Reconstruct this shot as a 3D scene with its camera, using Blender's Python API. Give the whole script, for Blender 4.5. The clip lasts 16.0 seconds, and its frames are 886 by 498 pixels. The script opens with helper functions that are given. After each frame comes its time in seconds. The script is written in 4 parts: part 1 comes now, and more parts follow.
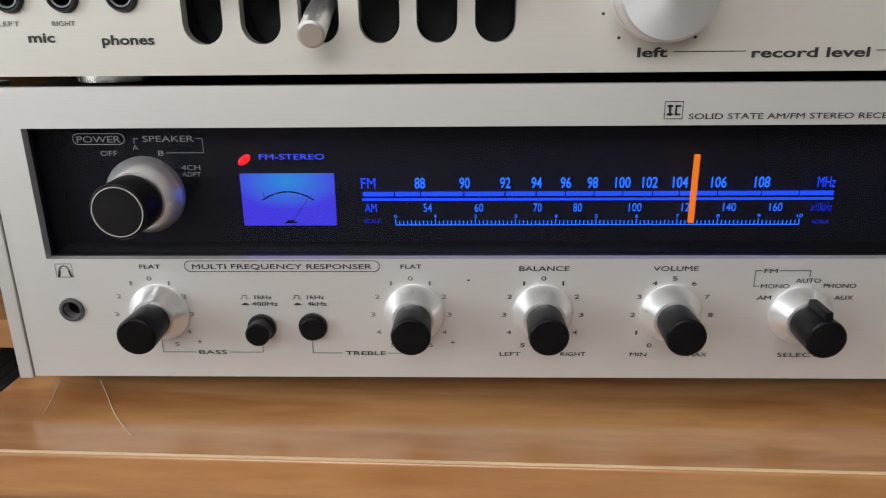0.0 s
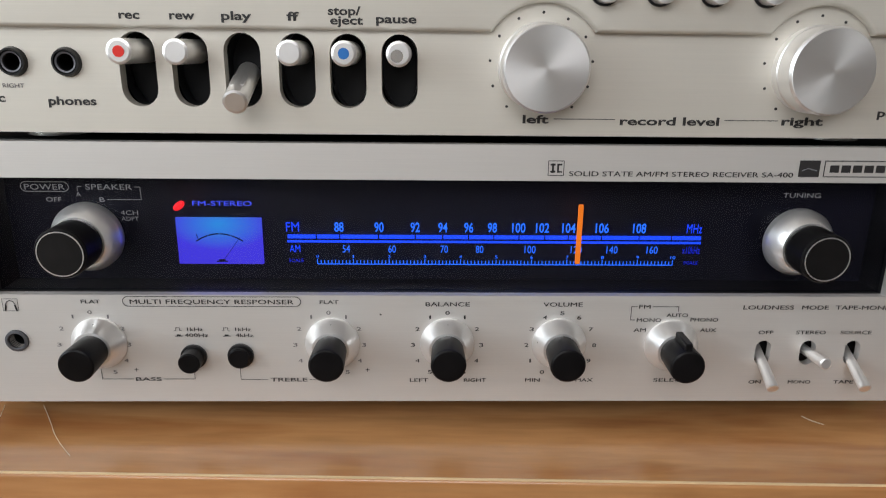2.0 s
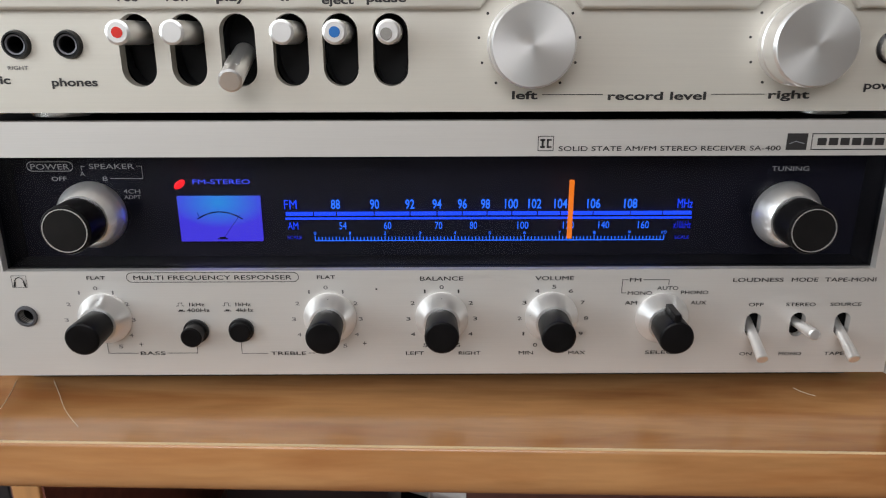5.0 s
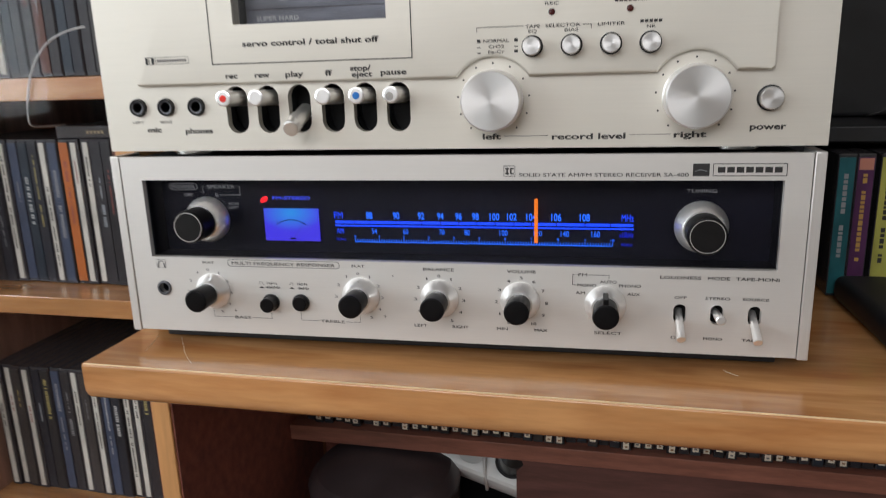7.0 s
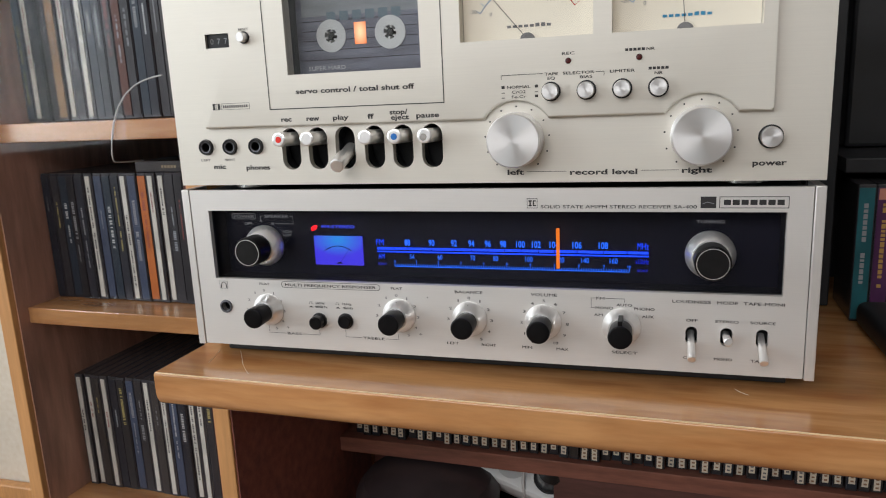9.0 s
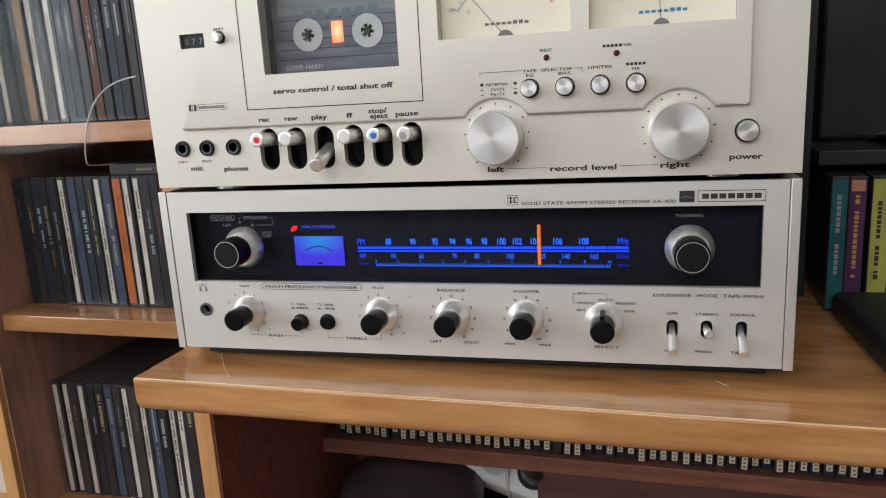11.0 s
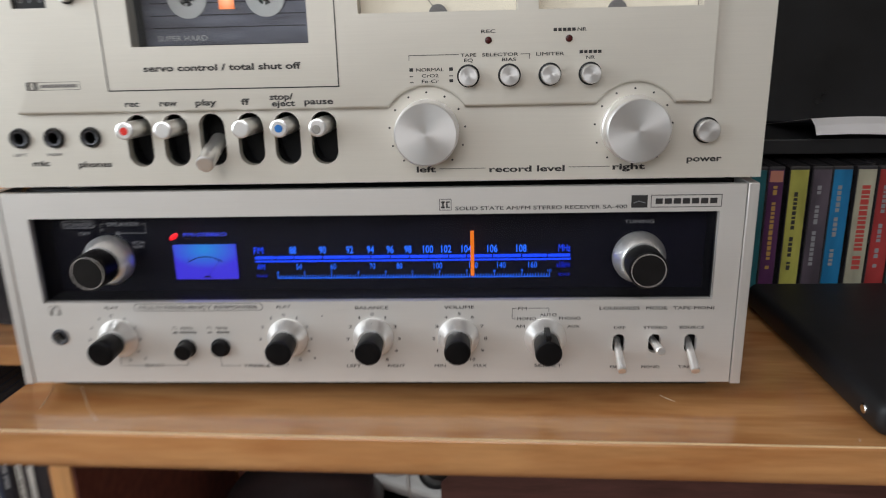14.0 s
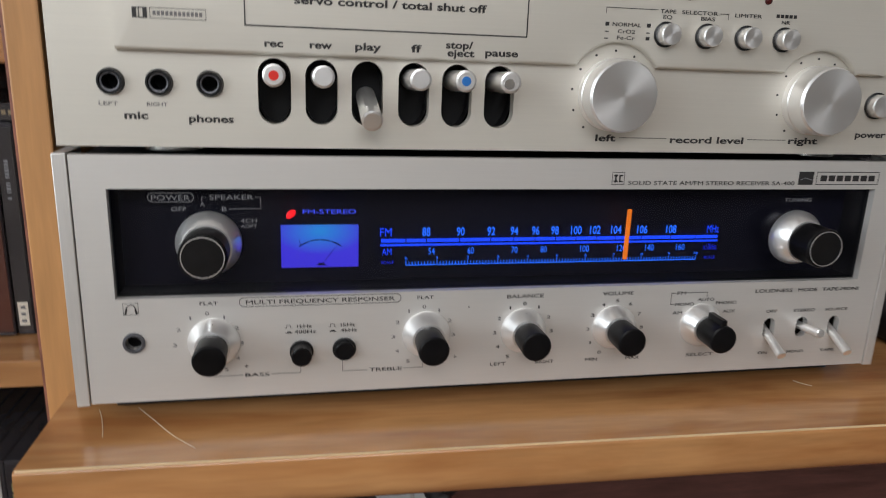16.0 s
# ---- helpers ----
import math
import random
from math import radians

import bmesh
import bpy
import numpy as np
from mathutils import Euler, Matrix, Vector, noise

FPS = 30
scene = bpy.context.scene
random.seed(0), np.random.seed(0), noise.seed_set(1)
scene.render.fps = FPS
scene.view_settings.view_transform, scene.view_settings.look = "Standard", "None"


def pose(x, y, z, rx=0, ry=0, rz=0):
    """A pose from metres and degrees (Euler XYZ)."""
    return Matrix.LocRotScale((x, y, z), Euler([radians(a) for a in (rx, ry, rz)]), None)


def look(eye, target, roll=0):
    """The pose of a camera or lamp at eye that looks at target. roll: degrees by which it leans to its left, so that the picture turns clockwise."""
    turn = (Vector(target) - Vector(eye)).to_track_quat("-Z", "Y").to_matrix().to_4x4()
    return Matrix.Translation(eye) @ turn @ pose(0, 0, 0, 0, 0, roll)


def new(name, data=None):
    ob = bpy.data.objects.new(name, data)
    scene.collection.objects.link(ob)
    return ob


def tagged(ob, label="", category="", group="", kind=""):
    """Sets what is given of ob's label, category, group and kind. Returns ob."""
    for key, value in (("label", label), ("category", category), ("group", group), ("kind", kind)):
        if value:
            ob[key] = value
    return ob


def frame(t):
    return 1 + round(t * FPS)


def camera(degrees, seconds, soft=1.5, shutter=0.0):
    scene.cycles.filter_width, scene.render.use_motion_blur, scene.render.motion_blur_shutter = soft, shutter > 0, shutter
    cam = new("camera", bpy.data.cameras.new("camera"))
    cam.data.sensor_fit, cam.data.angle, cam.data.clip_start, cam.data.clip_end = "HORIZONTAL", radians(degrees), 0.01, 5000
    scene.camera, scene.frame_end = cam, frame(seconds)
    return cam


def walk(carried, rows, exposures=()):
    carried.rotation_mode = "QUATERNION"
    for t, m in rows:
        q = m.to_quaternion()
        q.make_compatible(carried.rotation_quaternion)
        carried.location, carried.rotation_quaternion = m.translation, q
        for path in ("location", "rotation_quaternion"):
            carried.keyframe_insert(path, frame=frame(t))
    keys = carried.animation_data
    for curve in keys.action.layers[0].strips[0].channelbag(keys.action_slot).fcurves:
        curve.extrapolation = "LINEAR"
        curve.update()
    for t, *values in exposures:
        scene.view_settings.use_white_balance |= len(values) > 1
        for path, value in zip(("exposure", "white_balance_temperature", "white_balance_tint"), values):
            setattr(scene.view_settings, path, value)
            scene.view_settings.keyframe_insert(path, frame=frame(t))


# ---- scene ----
cam = camera(63.21, 16.0, soft=1.05, shutter=0.6)
PATH = [
    (0, (-0.03186, -0.26932, 0.91242), (-0.08339, 1.62232, 0.26506), -0.56),
    (0.5, (-0.02289, -0.27567, 0.91533), (-0.04862, 1.62418, 0.2909), -0.40),
    (1, (-0.01082, -0.2919, 0.92974), (0.0068, 1.6179, 0.33613), 0.33),
    (1.5, (-0.01041, -0.30025, 0.93614), (0.04521, 1.61035, 0.34749), 1.07),
    (2, (-0.00903, -0.30095, 0.9326), (0.03944, 1.60641, 0.33291), 0.68),
    (2.5, (-0.00792, -0.30076, 0.92942), (0.02935, 1.60204, 0.31462), 0.17),
    (3, (-0.00715, -0.30097, 0.92974), (0.04212, 1.60023, 0.31086), 0.36),
    (3.5, (-0.00672, -0.30111, 0.9301), (0.05164, 1.60002, 0.31178), 0.50),
    (4, (-0.00561, -0.30135, 0.92974), (0.04327, 1.59781, 0.3046), 0.33),
    (4.5, (-0.00676, -0.30122, 0.92776), (0.03745, 1.5984, 0.30369), 0.15),
    (7, (0.0937, -0.42693, 0.93538), (-0.30388, 1.47121, 0.44649), -1.80),
    (7.5, (0.11237, -0.44954, 0.94556), (-0.39218, 1.43986, 0.52651), -2.41),
    (8, (0.1241, -0.46535, 0.94936), (-0.4694, 1.39759, 0.52839), -2.26),
    (10.5, (0.11943, -0.4654, 0.94352), (-0.37269, 1.42534, 0.5158), -3.14),
    (11, (0.11981, -0.4658, 0.94708), (-0.37839, 1.42299, 0.51781), -3.22),
    (11.5, (0.1185, -0.46527, 0.94251), (-0.36005, 1.4337, 0.53644), -2.67),
    (12, (0.11795, -0.46749, 0.94052), (-0.29648, 1.44378, 0.5218), -1.88),
    (12.5, (0.11853, -0.47074, 0.94105), (-0.30095, 1.44275, 0.53781), -2.86),
    (13, (0.11908, -0.4706, 0.93968), (-0.29243, 1.44195, 0.52397), -2.84),
    (13.5, (0.11009, -0.45553, 0.93477), (-0.28257, 1.46285, 0.5278), -2.92),
    (14, (0.06449, -0.3987, 0.96583), (-0.03242, 1.51701, 0.39958), -1.38),
    (14.5, (-0.00224, -0.34805, 0.94872), (0.08476, 1.57432, 0.40385), -2.84),
    (15, (-0.0498, -0.33346, 0.93961), (0.16509, 1.57578, 0.38404), -1.68),
    (15.5, (-0.09214, -0.33456, 0.93791), (0.20463, 1.57956, 0.43986), -1.46),
    (16, (-0.1141, -0.34096, 0.93281), (0.27497, 1.54937, 0.40816), 2.18),
]
walk(cam, [(t, look(eye, target, roll)) for t, eye, target, roll in PATH], ((0, -0.05), (4.7, -0.07), (6.8, 0.04), (13.4, 0.03), (14.0, -0.12), (14.6, -0.25), (16, -0.2)))


# ---- world, window light, added front fill ----
world = bpy.data.worlds.new("sky")
scene.world = world
world.use_nodes = True
wn = world.node_tree
sky = wn.nodes.new("ShaderNodeTexSky")
sky.sky_type, sky.sun_disc = "NISHITA", False
sky.sun_elevation, sky.sun_rotation = radians(35), radians(200)
wn.nodes["Background"].inputs[1].default_value = 0.1
wn.links.new(sky.outputs[0], wn.nodes["Background"].inputs[0])


def window_lamp(name, eye, target, sx, sz, watts, color):
    lamp = bpy.data.lights.new(name, "AREA")
    lamp.shape, lamp.size, lamp.size_y = "RECTANGLE", sx, sz
    lamp.energy, lamp.color = watts, color
    ob = new(name, lamp)
    ob.matrix_world = look(eye, target)
    return ob


window_lamp("unseen_window_light", (-2.26, -1.18, 1.56), (0, -1.18, 1.56), 1.70, 1.52, 45, (0.87, 0.945, 1.0))
# Second lamp has no known source; added as fill on the front panels.
window_lamp("unseen_window_light", (-0.45, -2.16, 2.05), (-0.45, 0, 1.75), 1.80, 0.95, 25.5, (0.95, 0.96, 0.985))


# ---- materials ----
def mat(name, color, rough=0.5, metal=0.0, emit=None, power=0.0, spec=0.5):
    m = bpy.data.materials.new(name)
    m.use_nodes = True
    b = m.node_tree.nodes["Principled BSDF"]
    b.inputs["Base Color"].default_value = (*color, 1)
    b.inputs["Roughness"].default_value = rough
    b.inputs["Metallic"].default_value = metal
    b.inputs["Specular IOR Level"].default_value = spec
    if emit:
        b.inputs["Emission Color"].default_value = (*emit, 1)
        b.inputs["Emission Strength"].default_value = power
    return m


def vary(m, scale, stretch, lo, hi, rough=None, bump=0.0, detail=6.0, fine=None):
    """Two-scale colour variation on the base colour, with optional roughness change and bump."""
    nt = m.node_tree
    b = nt.nodes["Principled BSDF"]
    base = tuple(b.inputs["Base Color"].default_value)[:3]
    tc = nt.nodes.new("ShaderNodeTexCoord")
    mp = nt.nodes.new("ShaderNodeMapping")
    mp.inputs["Scale"].default_value = stretch
    nt.links.new(tc.outputs["Object"], mp.inputs["Vector"])
    n = nt.nodes.new("ShaderNodeTexNoise")
    n.inputs["Scale"].default_value, n.inputs["Detail"].default_value = scale, detail
    nt.links.new(mp.outputs[0], n.inputs["Vector"])
    r = nt.nodes.new("ShaderNodeValToRGB")
    r.color_ramp.elements[0].position, r.color_ramp.elements[1].position = 0.3, 0.7
    r.color_ramp.elements[0].color = (*[c * lo for c in base], 1)
    r.color_ramp.elements[1].color = (*[min(1, c * hi) for c in base], 1)
    nt.links.new(n.outputs["Fac"], r.inputs[0])
    out = r.outputs[0]
    if fine:
        n2 = nt.nodes.new("ShaderNodeTexNoise")
        n2.inputs["Scale"].default_value, n2.inputs["Detail"].default_value = fine, 3
        nt.links.new(mp.outputs[0], n2.inputs["Vector"])
        mx = nt.nodes.new("ShaderNodeMix")
        mx.data_type, mx.blend_type = "RGBA", "OVERLAY"
        mx.inputs[0].default_value = 0.22
        nt.links.new(out, mx.inputs[6])
        nt.links.new(n2.outputs["Fac"], mx.inputs[7])
        out = mx.outputs[2]
    nt.links.new(out, b.inputs["Base Color"])
    if rough:
        mr = nt.nodes.new("ShaderNodeMapRange")
        mr.inputs[3].default_value, mr.inputs[4].default_value = rough
        nt.links.new(n.outputs["Fac"], mr.inputs[0])
        nt.links.new(mr.outputs[0], b.inputs["Roughness"])
    if bump:
        bp = nt.nodes.new("ShaderNodeBump")
        bp.inputs["Strength"].default_value, bp.inputs["Distance"].default_value = bump, 0.0005
        nt.links.new(n.outputs["Fac"], bp.inputs["Height"])
        nt.links.new(bp.outputs[0], b.inputs["Normal"])
    return m


def blotch(m, tint, scale, stretch, amount, lo=0.42, hi=0.68):
    """Uneven darker patches of stain over the colour already on a material."""
    nt = m.node_tree
    b = nt.nodes["Principled BSDF"]
    src = b.inputs["Base Color"].links[0].from_socket
    tc = nt.nodes.new("ShaderNodeTexCoord")
    mp = nt.nodes.new("ShaderNodeMapping")
    mp.inputs["Scale"].default_value = stretch
    nt.links.new(tc.outputs["Object"], mp.inputs["Vector"])
    n = nt.nodes.new("ShaderNodeTexNoise")
    n.inputs["Scale"].default_value, n.inputs["Detail"].default_value, n.inputs["Distortion"].default_value = scale, 5, 0.6
    nt.links.new(mp.outputs[0], n.inputs["Vector"])
    mr = nt.nodes.new("ShaderNodeMapRange")
    mr.inputs[1].default_value, mr.inputs[2].default_value, mr.inputs[4].default_value = lo, hi, amount
    nt.links.new(n.outputs["Fac"], mr.inputs[0])
    mx = nt.nodes.new("ShaderNodeMix")
    mx.data_type, mx.blend_type = "RGBA", "MULTIPLY"
    nt.links.new(mr.outputs[0], mx.inputs[0])
    nt.links.new(src, mx.inputs[6])
    mx.inputs[7].default_value = (*tint, 1)
    nt.links.new(mx.outputs[2], b.inputs["Base Color"])
    return m


ALU = vary(mat("brushed_aluminium", (0.68, 0.655, 0.625), 0.5, 0.55), 30, (1, 8, 60), 0.975, 1.02, (0.46, 0.56), 0.015)
ALU_TRIM = vary(mat("aluminium_trim", (0.66, 0.635, 0.605), 0.48, 0.6), 40, (30, 10, 1), 0.97, 1.03, (0.42, 0.54))
CHAMPAGNE = vary(mat("satin_champagne_aluminium", (0.65, 0.615, 0.548), 0.5, 0.5), 30, (1, 8, 60), 0.98, 1.02, (0.48, 0.58), 0.015)
CHROME = vary(mat("polished_metal", (0.78, 0.77, 0.75), 0.22, 1.0), 60, (1, 1, 1), 0.93, 1.0, (0.16, 0.3))
SKIRT = vary(mat("spun_aluminium", (0.93, 0.92, 0.91), 0.30, 0.85), 80, (1, 1, 1), 0.985, 1.01)
KNOB_BLACK = vary(mat("black_knob_plastic", (0.006, 0.0055, 0.006), 0.3, spec=0.14), 90, (1, 1, 1), 0.7, 1.4, (0.26, 0.36))
# Lighter copy of the interior board; the glass haze is in its colour.
HAZED_BAY_BOARD = vary(mat("haze_lightened_bay_board", (0.54, 0.30, 0.215), 0.45), 7, (14, 14, 2), 0.75, 1.2, (0.38, 0.55), 0.02, fine=40)
CAP_BLACK = vary(mat("black_anodised_cap", (0.010, 0.0095, 0.010), 0.34, 0.4), 90, (1, 1, 1), 0.7, 1.3)
BLACK = vary(mat("black_steel", (0.007, 0.0068, 0.008), 0.55), 50, (1, 1, 1), 0.7, 1.3)
BLACK_GLOSS = vary(mat("black_gloss_plastic", (0.010, 0.010, 0.011), 0.25), 30, (1, 1, 1), 0.7, 1.3, (0.22, 0.4))
HOLE = mat("dark_hollow", (0.004, 0.004, 0.005), 0.7)
INK = mat("black_ink", (0.02, 0.018, 0.018), 0.6)
INK_GREY = mat("grey_ink", (0.16, 0.15, 0.15), 0.6)
PALE_INK = mat("pale_silver_ink", (0.22, 0.22, 0.24), 0.6)
RED_DOT = mat("red_lacquer", (0.75, 0.03, 0.02), 0.35)
BLUE_DOT = mat("blue_lacquer", (0.02, 0.16, 0.5), 0.35)
LED_RED = mat("red_lamp", (0.6, 0.01, 0.01), 0.3, emit=(1.0, 0.015, 0.02), power=2.2)
LED_OFF = mat("dark_red_lamp", (0.055, 0.007, 0.007), 0.25)
BLUE_NUM = mat("lit_blue_numerals", (0.0, 0.0, 0.0), 0.6, emit=(0.02, 0.17, 1.0), power=2.6)
BLUE_LINE = mat("lit_blue_line", (0.0, 0.0, 0.0), 0.6, emit=(0.01, 0.07, 1.0), power=2.4)
BLUE_DIM = mat("dim_blue_lettering", (0.0, 0.0, 0.0), 0.6, emit=(0.01, 0.03, 0.8), power=1.6)
BLUE_TITLE = mat("lit_blue_title", (0.0, 0.0, 0.0), 0.6, emit=(0.06, 0.10, 1.0), power=2.2)
ORANGE = mat("lit_orange_pointer", (0.3, 0.08, 0.01), 0.4, emit=(1.0, 0.22, 0.012), power=1.6)
DIAL_BACK = vary(mat("dial_backing", (0.004, 0.004, 0.012), 0.6), 20, (1, 1, 1), 0.6, 1.5)
METER_INK = mat("meter_scale_ink", (0.01, 0.01, 0.05), 0.6)
WOOD = blotch(vary(mat("honey_wood_veneer", (0.525, 0.258, 0.100), 0.3, spec=0.5), 3, (1.2, 10, 10), 0.74, 1.16, (0.15, 0.30), 0.03, fine=26), (0.62, 0.45, 0.32), 14, (0.55, 3.2, 3.2), 0.75)
WOOD_UP = vary(mat("honey_wood_upright", (0.52, 0.26, 0.10), 0.35), 5, (14, 14, 1.2), 0.86, 1.12, (0.3, 0.45), 0.02, fine=22)
# Brown board with the shade under the low board put into its colour.
SHADE_BOARD = vary(mat("shade_darkened_board", (0.10, 0.042, 0.034), 0.5), 7, (2, 14, 14), 0.7, 1.3, (0.4, 0.6), fine=40)
lacquer = WOOD.node_tree.nodes["Principled BSDF"]
lacquer.inputs["Coat Weight"].default_value, lacquer.inputs["Coat Roughness"].default_value = 0.6, 0.22
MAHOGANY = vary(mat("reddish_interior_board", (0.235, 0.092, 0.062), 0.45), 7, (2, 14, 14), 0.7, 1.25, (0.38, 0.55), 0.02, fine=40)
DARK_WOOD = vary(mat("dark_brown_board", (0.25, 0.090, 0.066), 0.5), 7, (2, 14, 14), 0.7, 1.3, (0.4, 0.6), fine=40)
WALL = vary(mat("muted_wall_paint", (0.46, 0.445, 0.43), 0.9), 4, (1, 1, 1), 0.93, 1.05, bump=0.1, fine=80)
CREAM_PAINT = vary(mat("cream_wall_paint", (0.70, 0.62, 0.51), 0.9), 4, (1, 1, 1), 0.93, 1.05, bump=0.1, fine=80)
CEIL = vary(mat("white_ceiling_paint", (0.8, 0.78, 0.75), 0.9), 4, (1, 1, 1), 0.95, 1.03, fine=80)
FLOOR = vary(mat("floor_boards", (0.22, 0.14, 0.08), 0.5), 5, (1, 12, 1), 0.75, 1.2, (0.4, 0.6), fine=40)
CURTAIN = mat("plain_frame_paint", (0.75, 0.74, 0.72), 0.5)
CREAM = vary(mat("cream_meter_face", (0.74, 0.68, 0.58), 0.6, emit=(1.0, 0.80, 0.58), power=0.16), 25, (1, 1, 1), 0.96, 1.03)
HUB = vary(mat("white_hub_plastic", (0.50, 0.50, 0.50), 0.4), 60, (1, 1, 1), 0.93, 1.04)
SHELL = vary(mat("smoke_cassette_shell", (0.125, 0.125, 0.16), 0.35), 25, (1, 1, 6), 0.6, 1.4)
SHELL_PALE = vary(mat("pale_cassette_band", (0.19, 0.20, 0.215), 0.35), 25, (1, 1, 6), 0.8, 1.2)
PAPER = vary(mat("white_paper", (0.72, 0.70, 0.70), 0.8), 20, (1, 1, 1), 0.93, 1.04)
WHITE_PLASTIC = vary(mat("white_plastic", (0.70, 0.72, 0.71), 0.4), 20, (1, 1, 1), 0.93, 1.04)
CABLE = mat("pale_cable", (0.55, 0.54, 0.52), 0.4)
EDGE_LINE = vary(mat("pale_edge_highlight", (0.76, 0.55, 0.31), 0.3), 30, (1, 1, 1), 0.85, 1.1)
SCRATCH = mat("pale_hair", (0.8, 0.68, 0.48), 0.4)
SLEEVE = mat("dull_grey_sleeve", (0.10, 0.10, 0.11), 0.45, 0.5)
JAR = vary(mat("dark_smoked_pot", (0.050, 0.038, 0.040), 0.34), 20, (1, 1, 1), 0.7, 1.3)


def radial_metal():
    m = mat("radially_spun_metal", (0.80, 0.79, 0.78), 0.36, 0.85)
    nt = m.node_tree
    b = nt.nodes["Principled BSDF"]
    b.inputs["Anisotropic"].default_value = 0.7
    t = nt.nodes.new("ShaderNodeTangent")
    t.direction_type, t.axis = "RADIAL", "Y"
    nt.links.new(t.outputs[0], b.inputs["Tangent"])
    return m


SPUN = radial_metal()


def pane_material(name, tint, gloss=1.0, rough=0.02):
    m = bpy.data.materials.new(name)
    m.use_nodes = True
    nt = m.node_tree
    nt.nodes.remove(nt.nodes["Principled BSDF"])
    out = nt.nodes["Material Output"]
    tr, gl = nt.nodes.new("ShaderNodeBsdfTransparent"), nt.nodes.new("ShaderNodeBsdfGlossy")
    tr.inputs[0].default_value = (*tint, 1)
    gl.inputs[0].default_value = (gloss, gloss, gloss, 1)
    gl.inputs["Roughness"].default_value = rough
    lw, mx = nt.nodes.new("ShaderNodeLayerWeight"), nt.nodes.new("ShaderNodeMixShader")
    lw.inputs[0].default_value = 0.5
    pw, sc = nt.nodes.new("ShaderNodeMath"), nt.nodes.new("ShaderNodeMath")
    pw.operation, sc.operation = "POWER", "MULTIPLY_ADD"
    pw.inputs[1].default_value, sc.inputs[1].default_value, sc.inputs[2].default_value = 5.0, 0.96, 0.04
    nt.links.new(lw.outputs["Facing"], pw.inputs[0])
    nt.links.new(pw.outputs[0], sc.inputs[0])
    nt.links.new(sc.outputs[0], mx.inputs[0])
    nt.links.new(tr.outputs[0], mx.inputs[1])
    nt.links.new(gl.outputs[0], mx.inputs[2])
    nt.links.new(mx.outputs[0], out.inputs[0])
    return m


SMOKED = pane_material("smoked_acrylic", (0.72, 0.72, 0.78), gloss=0.26, rough=0.05)
CLEAR = pane_material("clear_glass", (0.96, 0.97, 0.97), gloss=0.7)
DOOR_GLASS = pane_material("thin_coated_glass", (0.97, 0.97, 0.98), gloss=0.14)


def meter_glow():
    """Backlit blue meter face: a lamp behind its upper middle."""
    m = mat("lit_blue_meter_face", (0.01, 0.01, 0.08), 0.5, emit=(0.05, 0.04, 1.0), power=1.25)
    nt = m.node_tree
    b = nt.nodes["Principled BSDF"]
    tc, mp, gr = (nt.nodes.new(k) for k in ("ShaderNodeTexCoord", "ShaderNodeMapping", "ShaderNodeTexGradient"))
    gr.gradient_type = "SPHERICAL"
    mp.inputs["Location"].default_value = (-0.55, 0.0, -1.0)
    mp.inputs["Scale"].default_value = (1.1, 0.0, 1.15)
    r = nt.nodes.new("ShaderNodeValToRGB")
    r.color_ramp.elements[0].color = (0.085, 0.06, 1.0, 1)
    r.color_ramp.elements[1].color = (0.03, 0.42, 1.0, 1)
    r.color_ramp.elements[0].position = 0.35
    nt.links.new(tc.outputs["Generated"], mp.inputs["Vector"])
    nt.links.new(mp.outputs[0], gr.inputs[0])
    nt.links.new(gr.outputs["Fac"], r.inputs[0])
    nt.links.new(r.outputs[0], b.inputs["Emission Color"])
    return m


METER_BLUE = meter_glow()


def tape_glow():
    """Small lamp behind the reels: pale in its middle, deep orange at its rim."""
    m = mat("lamp_behind_tape", (0.3, 0.1, 0.02), 0.5, emit=(1.0, 0.3, 0.1), power=1.25)
    nt = m.node_tree
    tc, mp, gr, r = (nt.nodes.new(k) for k in ("ShaderNodeTexCoord", "ShaderNodeMapping", "ShaderNodeTexGradient", "ShaderNodeValToRGB"))
    gr.gradient_type = "SPHERICAL"
    mp.inputs["Location"].default_value = (-0.55, 0.0, -0.6)
    mp.inputs["Scale"].default_value = (1.1, 0.0, 1.1)
    r.color_ramp.elements[0].color = (0.75, 0.13, 0.03, 1)
    r.color_ramp.elements[1].color = (1.0, 0.62, 0.36, 1)
    r.color_ramp.elements[0].position, r.color_ramp.elements[1].position = 0.25, 0.9
    nt.links.new(tc.outputs["Generated"], mp.inputs["Vector"])
    nt.links.new(mp.outputs[0], gr.inputs[0])
    nt.links.new(gr.outputs["Fac"], r.inputs[0])
    nt.links.new(r.outputs[0], nt.nodes["Principled BSDF"].inputs["Emission Color"])
    return m


GLOW = tape_glow()


# ---- mesh helpers ----
def mesh_of(bm, name, smooth=True):
    bmesh.ops.recalc_face_normals(bm, faces=bm.faces)
    me = bpy.data.meshes.new(name)
    bm.to_mesh(me)
    bm.free()
    if smooth:
        me.polygons.foreach_set("use_smooth", [True] * len(me.polygons))
        me.set_sharp_from_angle(angle=radians(22))
    return me


def thing(name, at, label, category, group="", turn=None):
    """An Empty at the thing's base. Its parts are given in the frame in which the Empty stands."""
    ob = new(name)
    ob.empty_display_size = 0.02
    ob.matrix_world = (turn or Matrix()) @ Matrix.Translation(at)
    ob["base"] = at
    return tagged(ob, label, category, group)


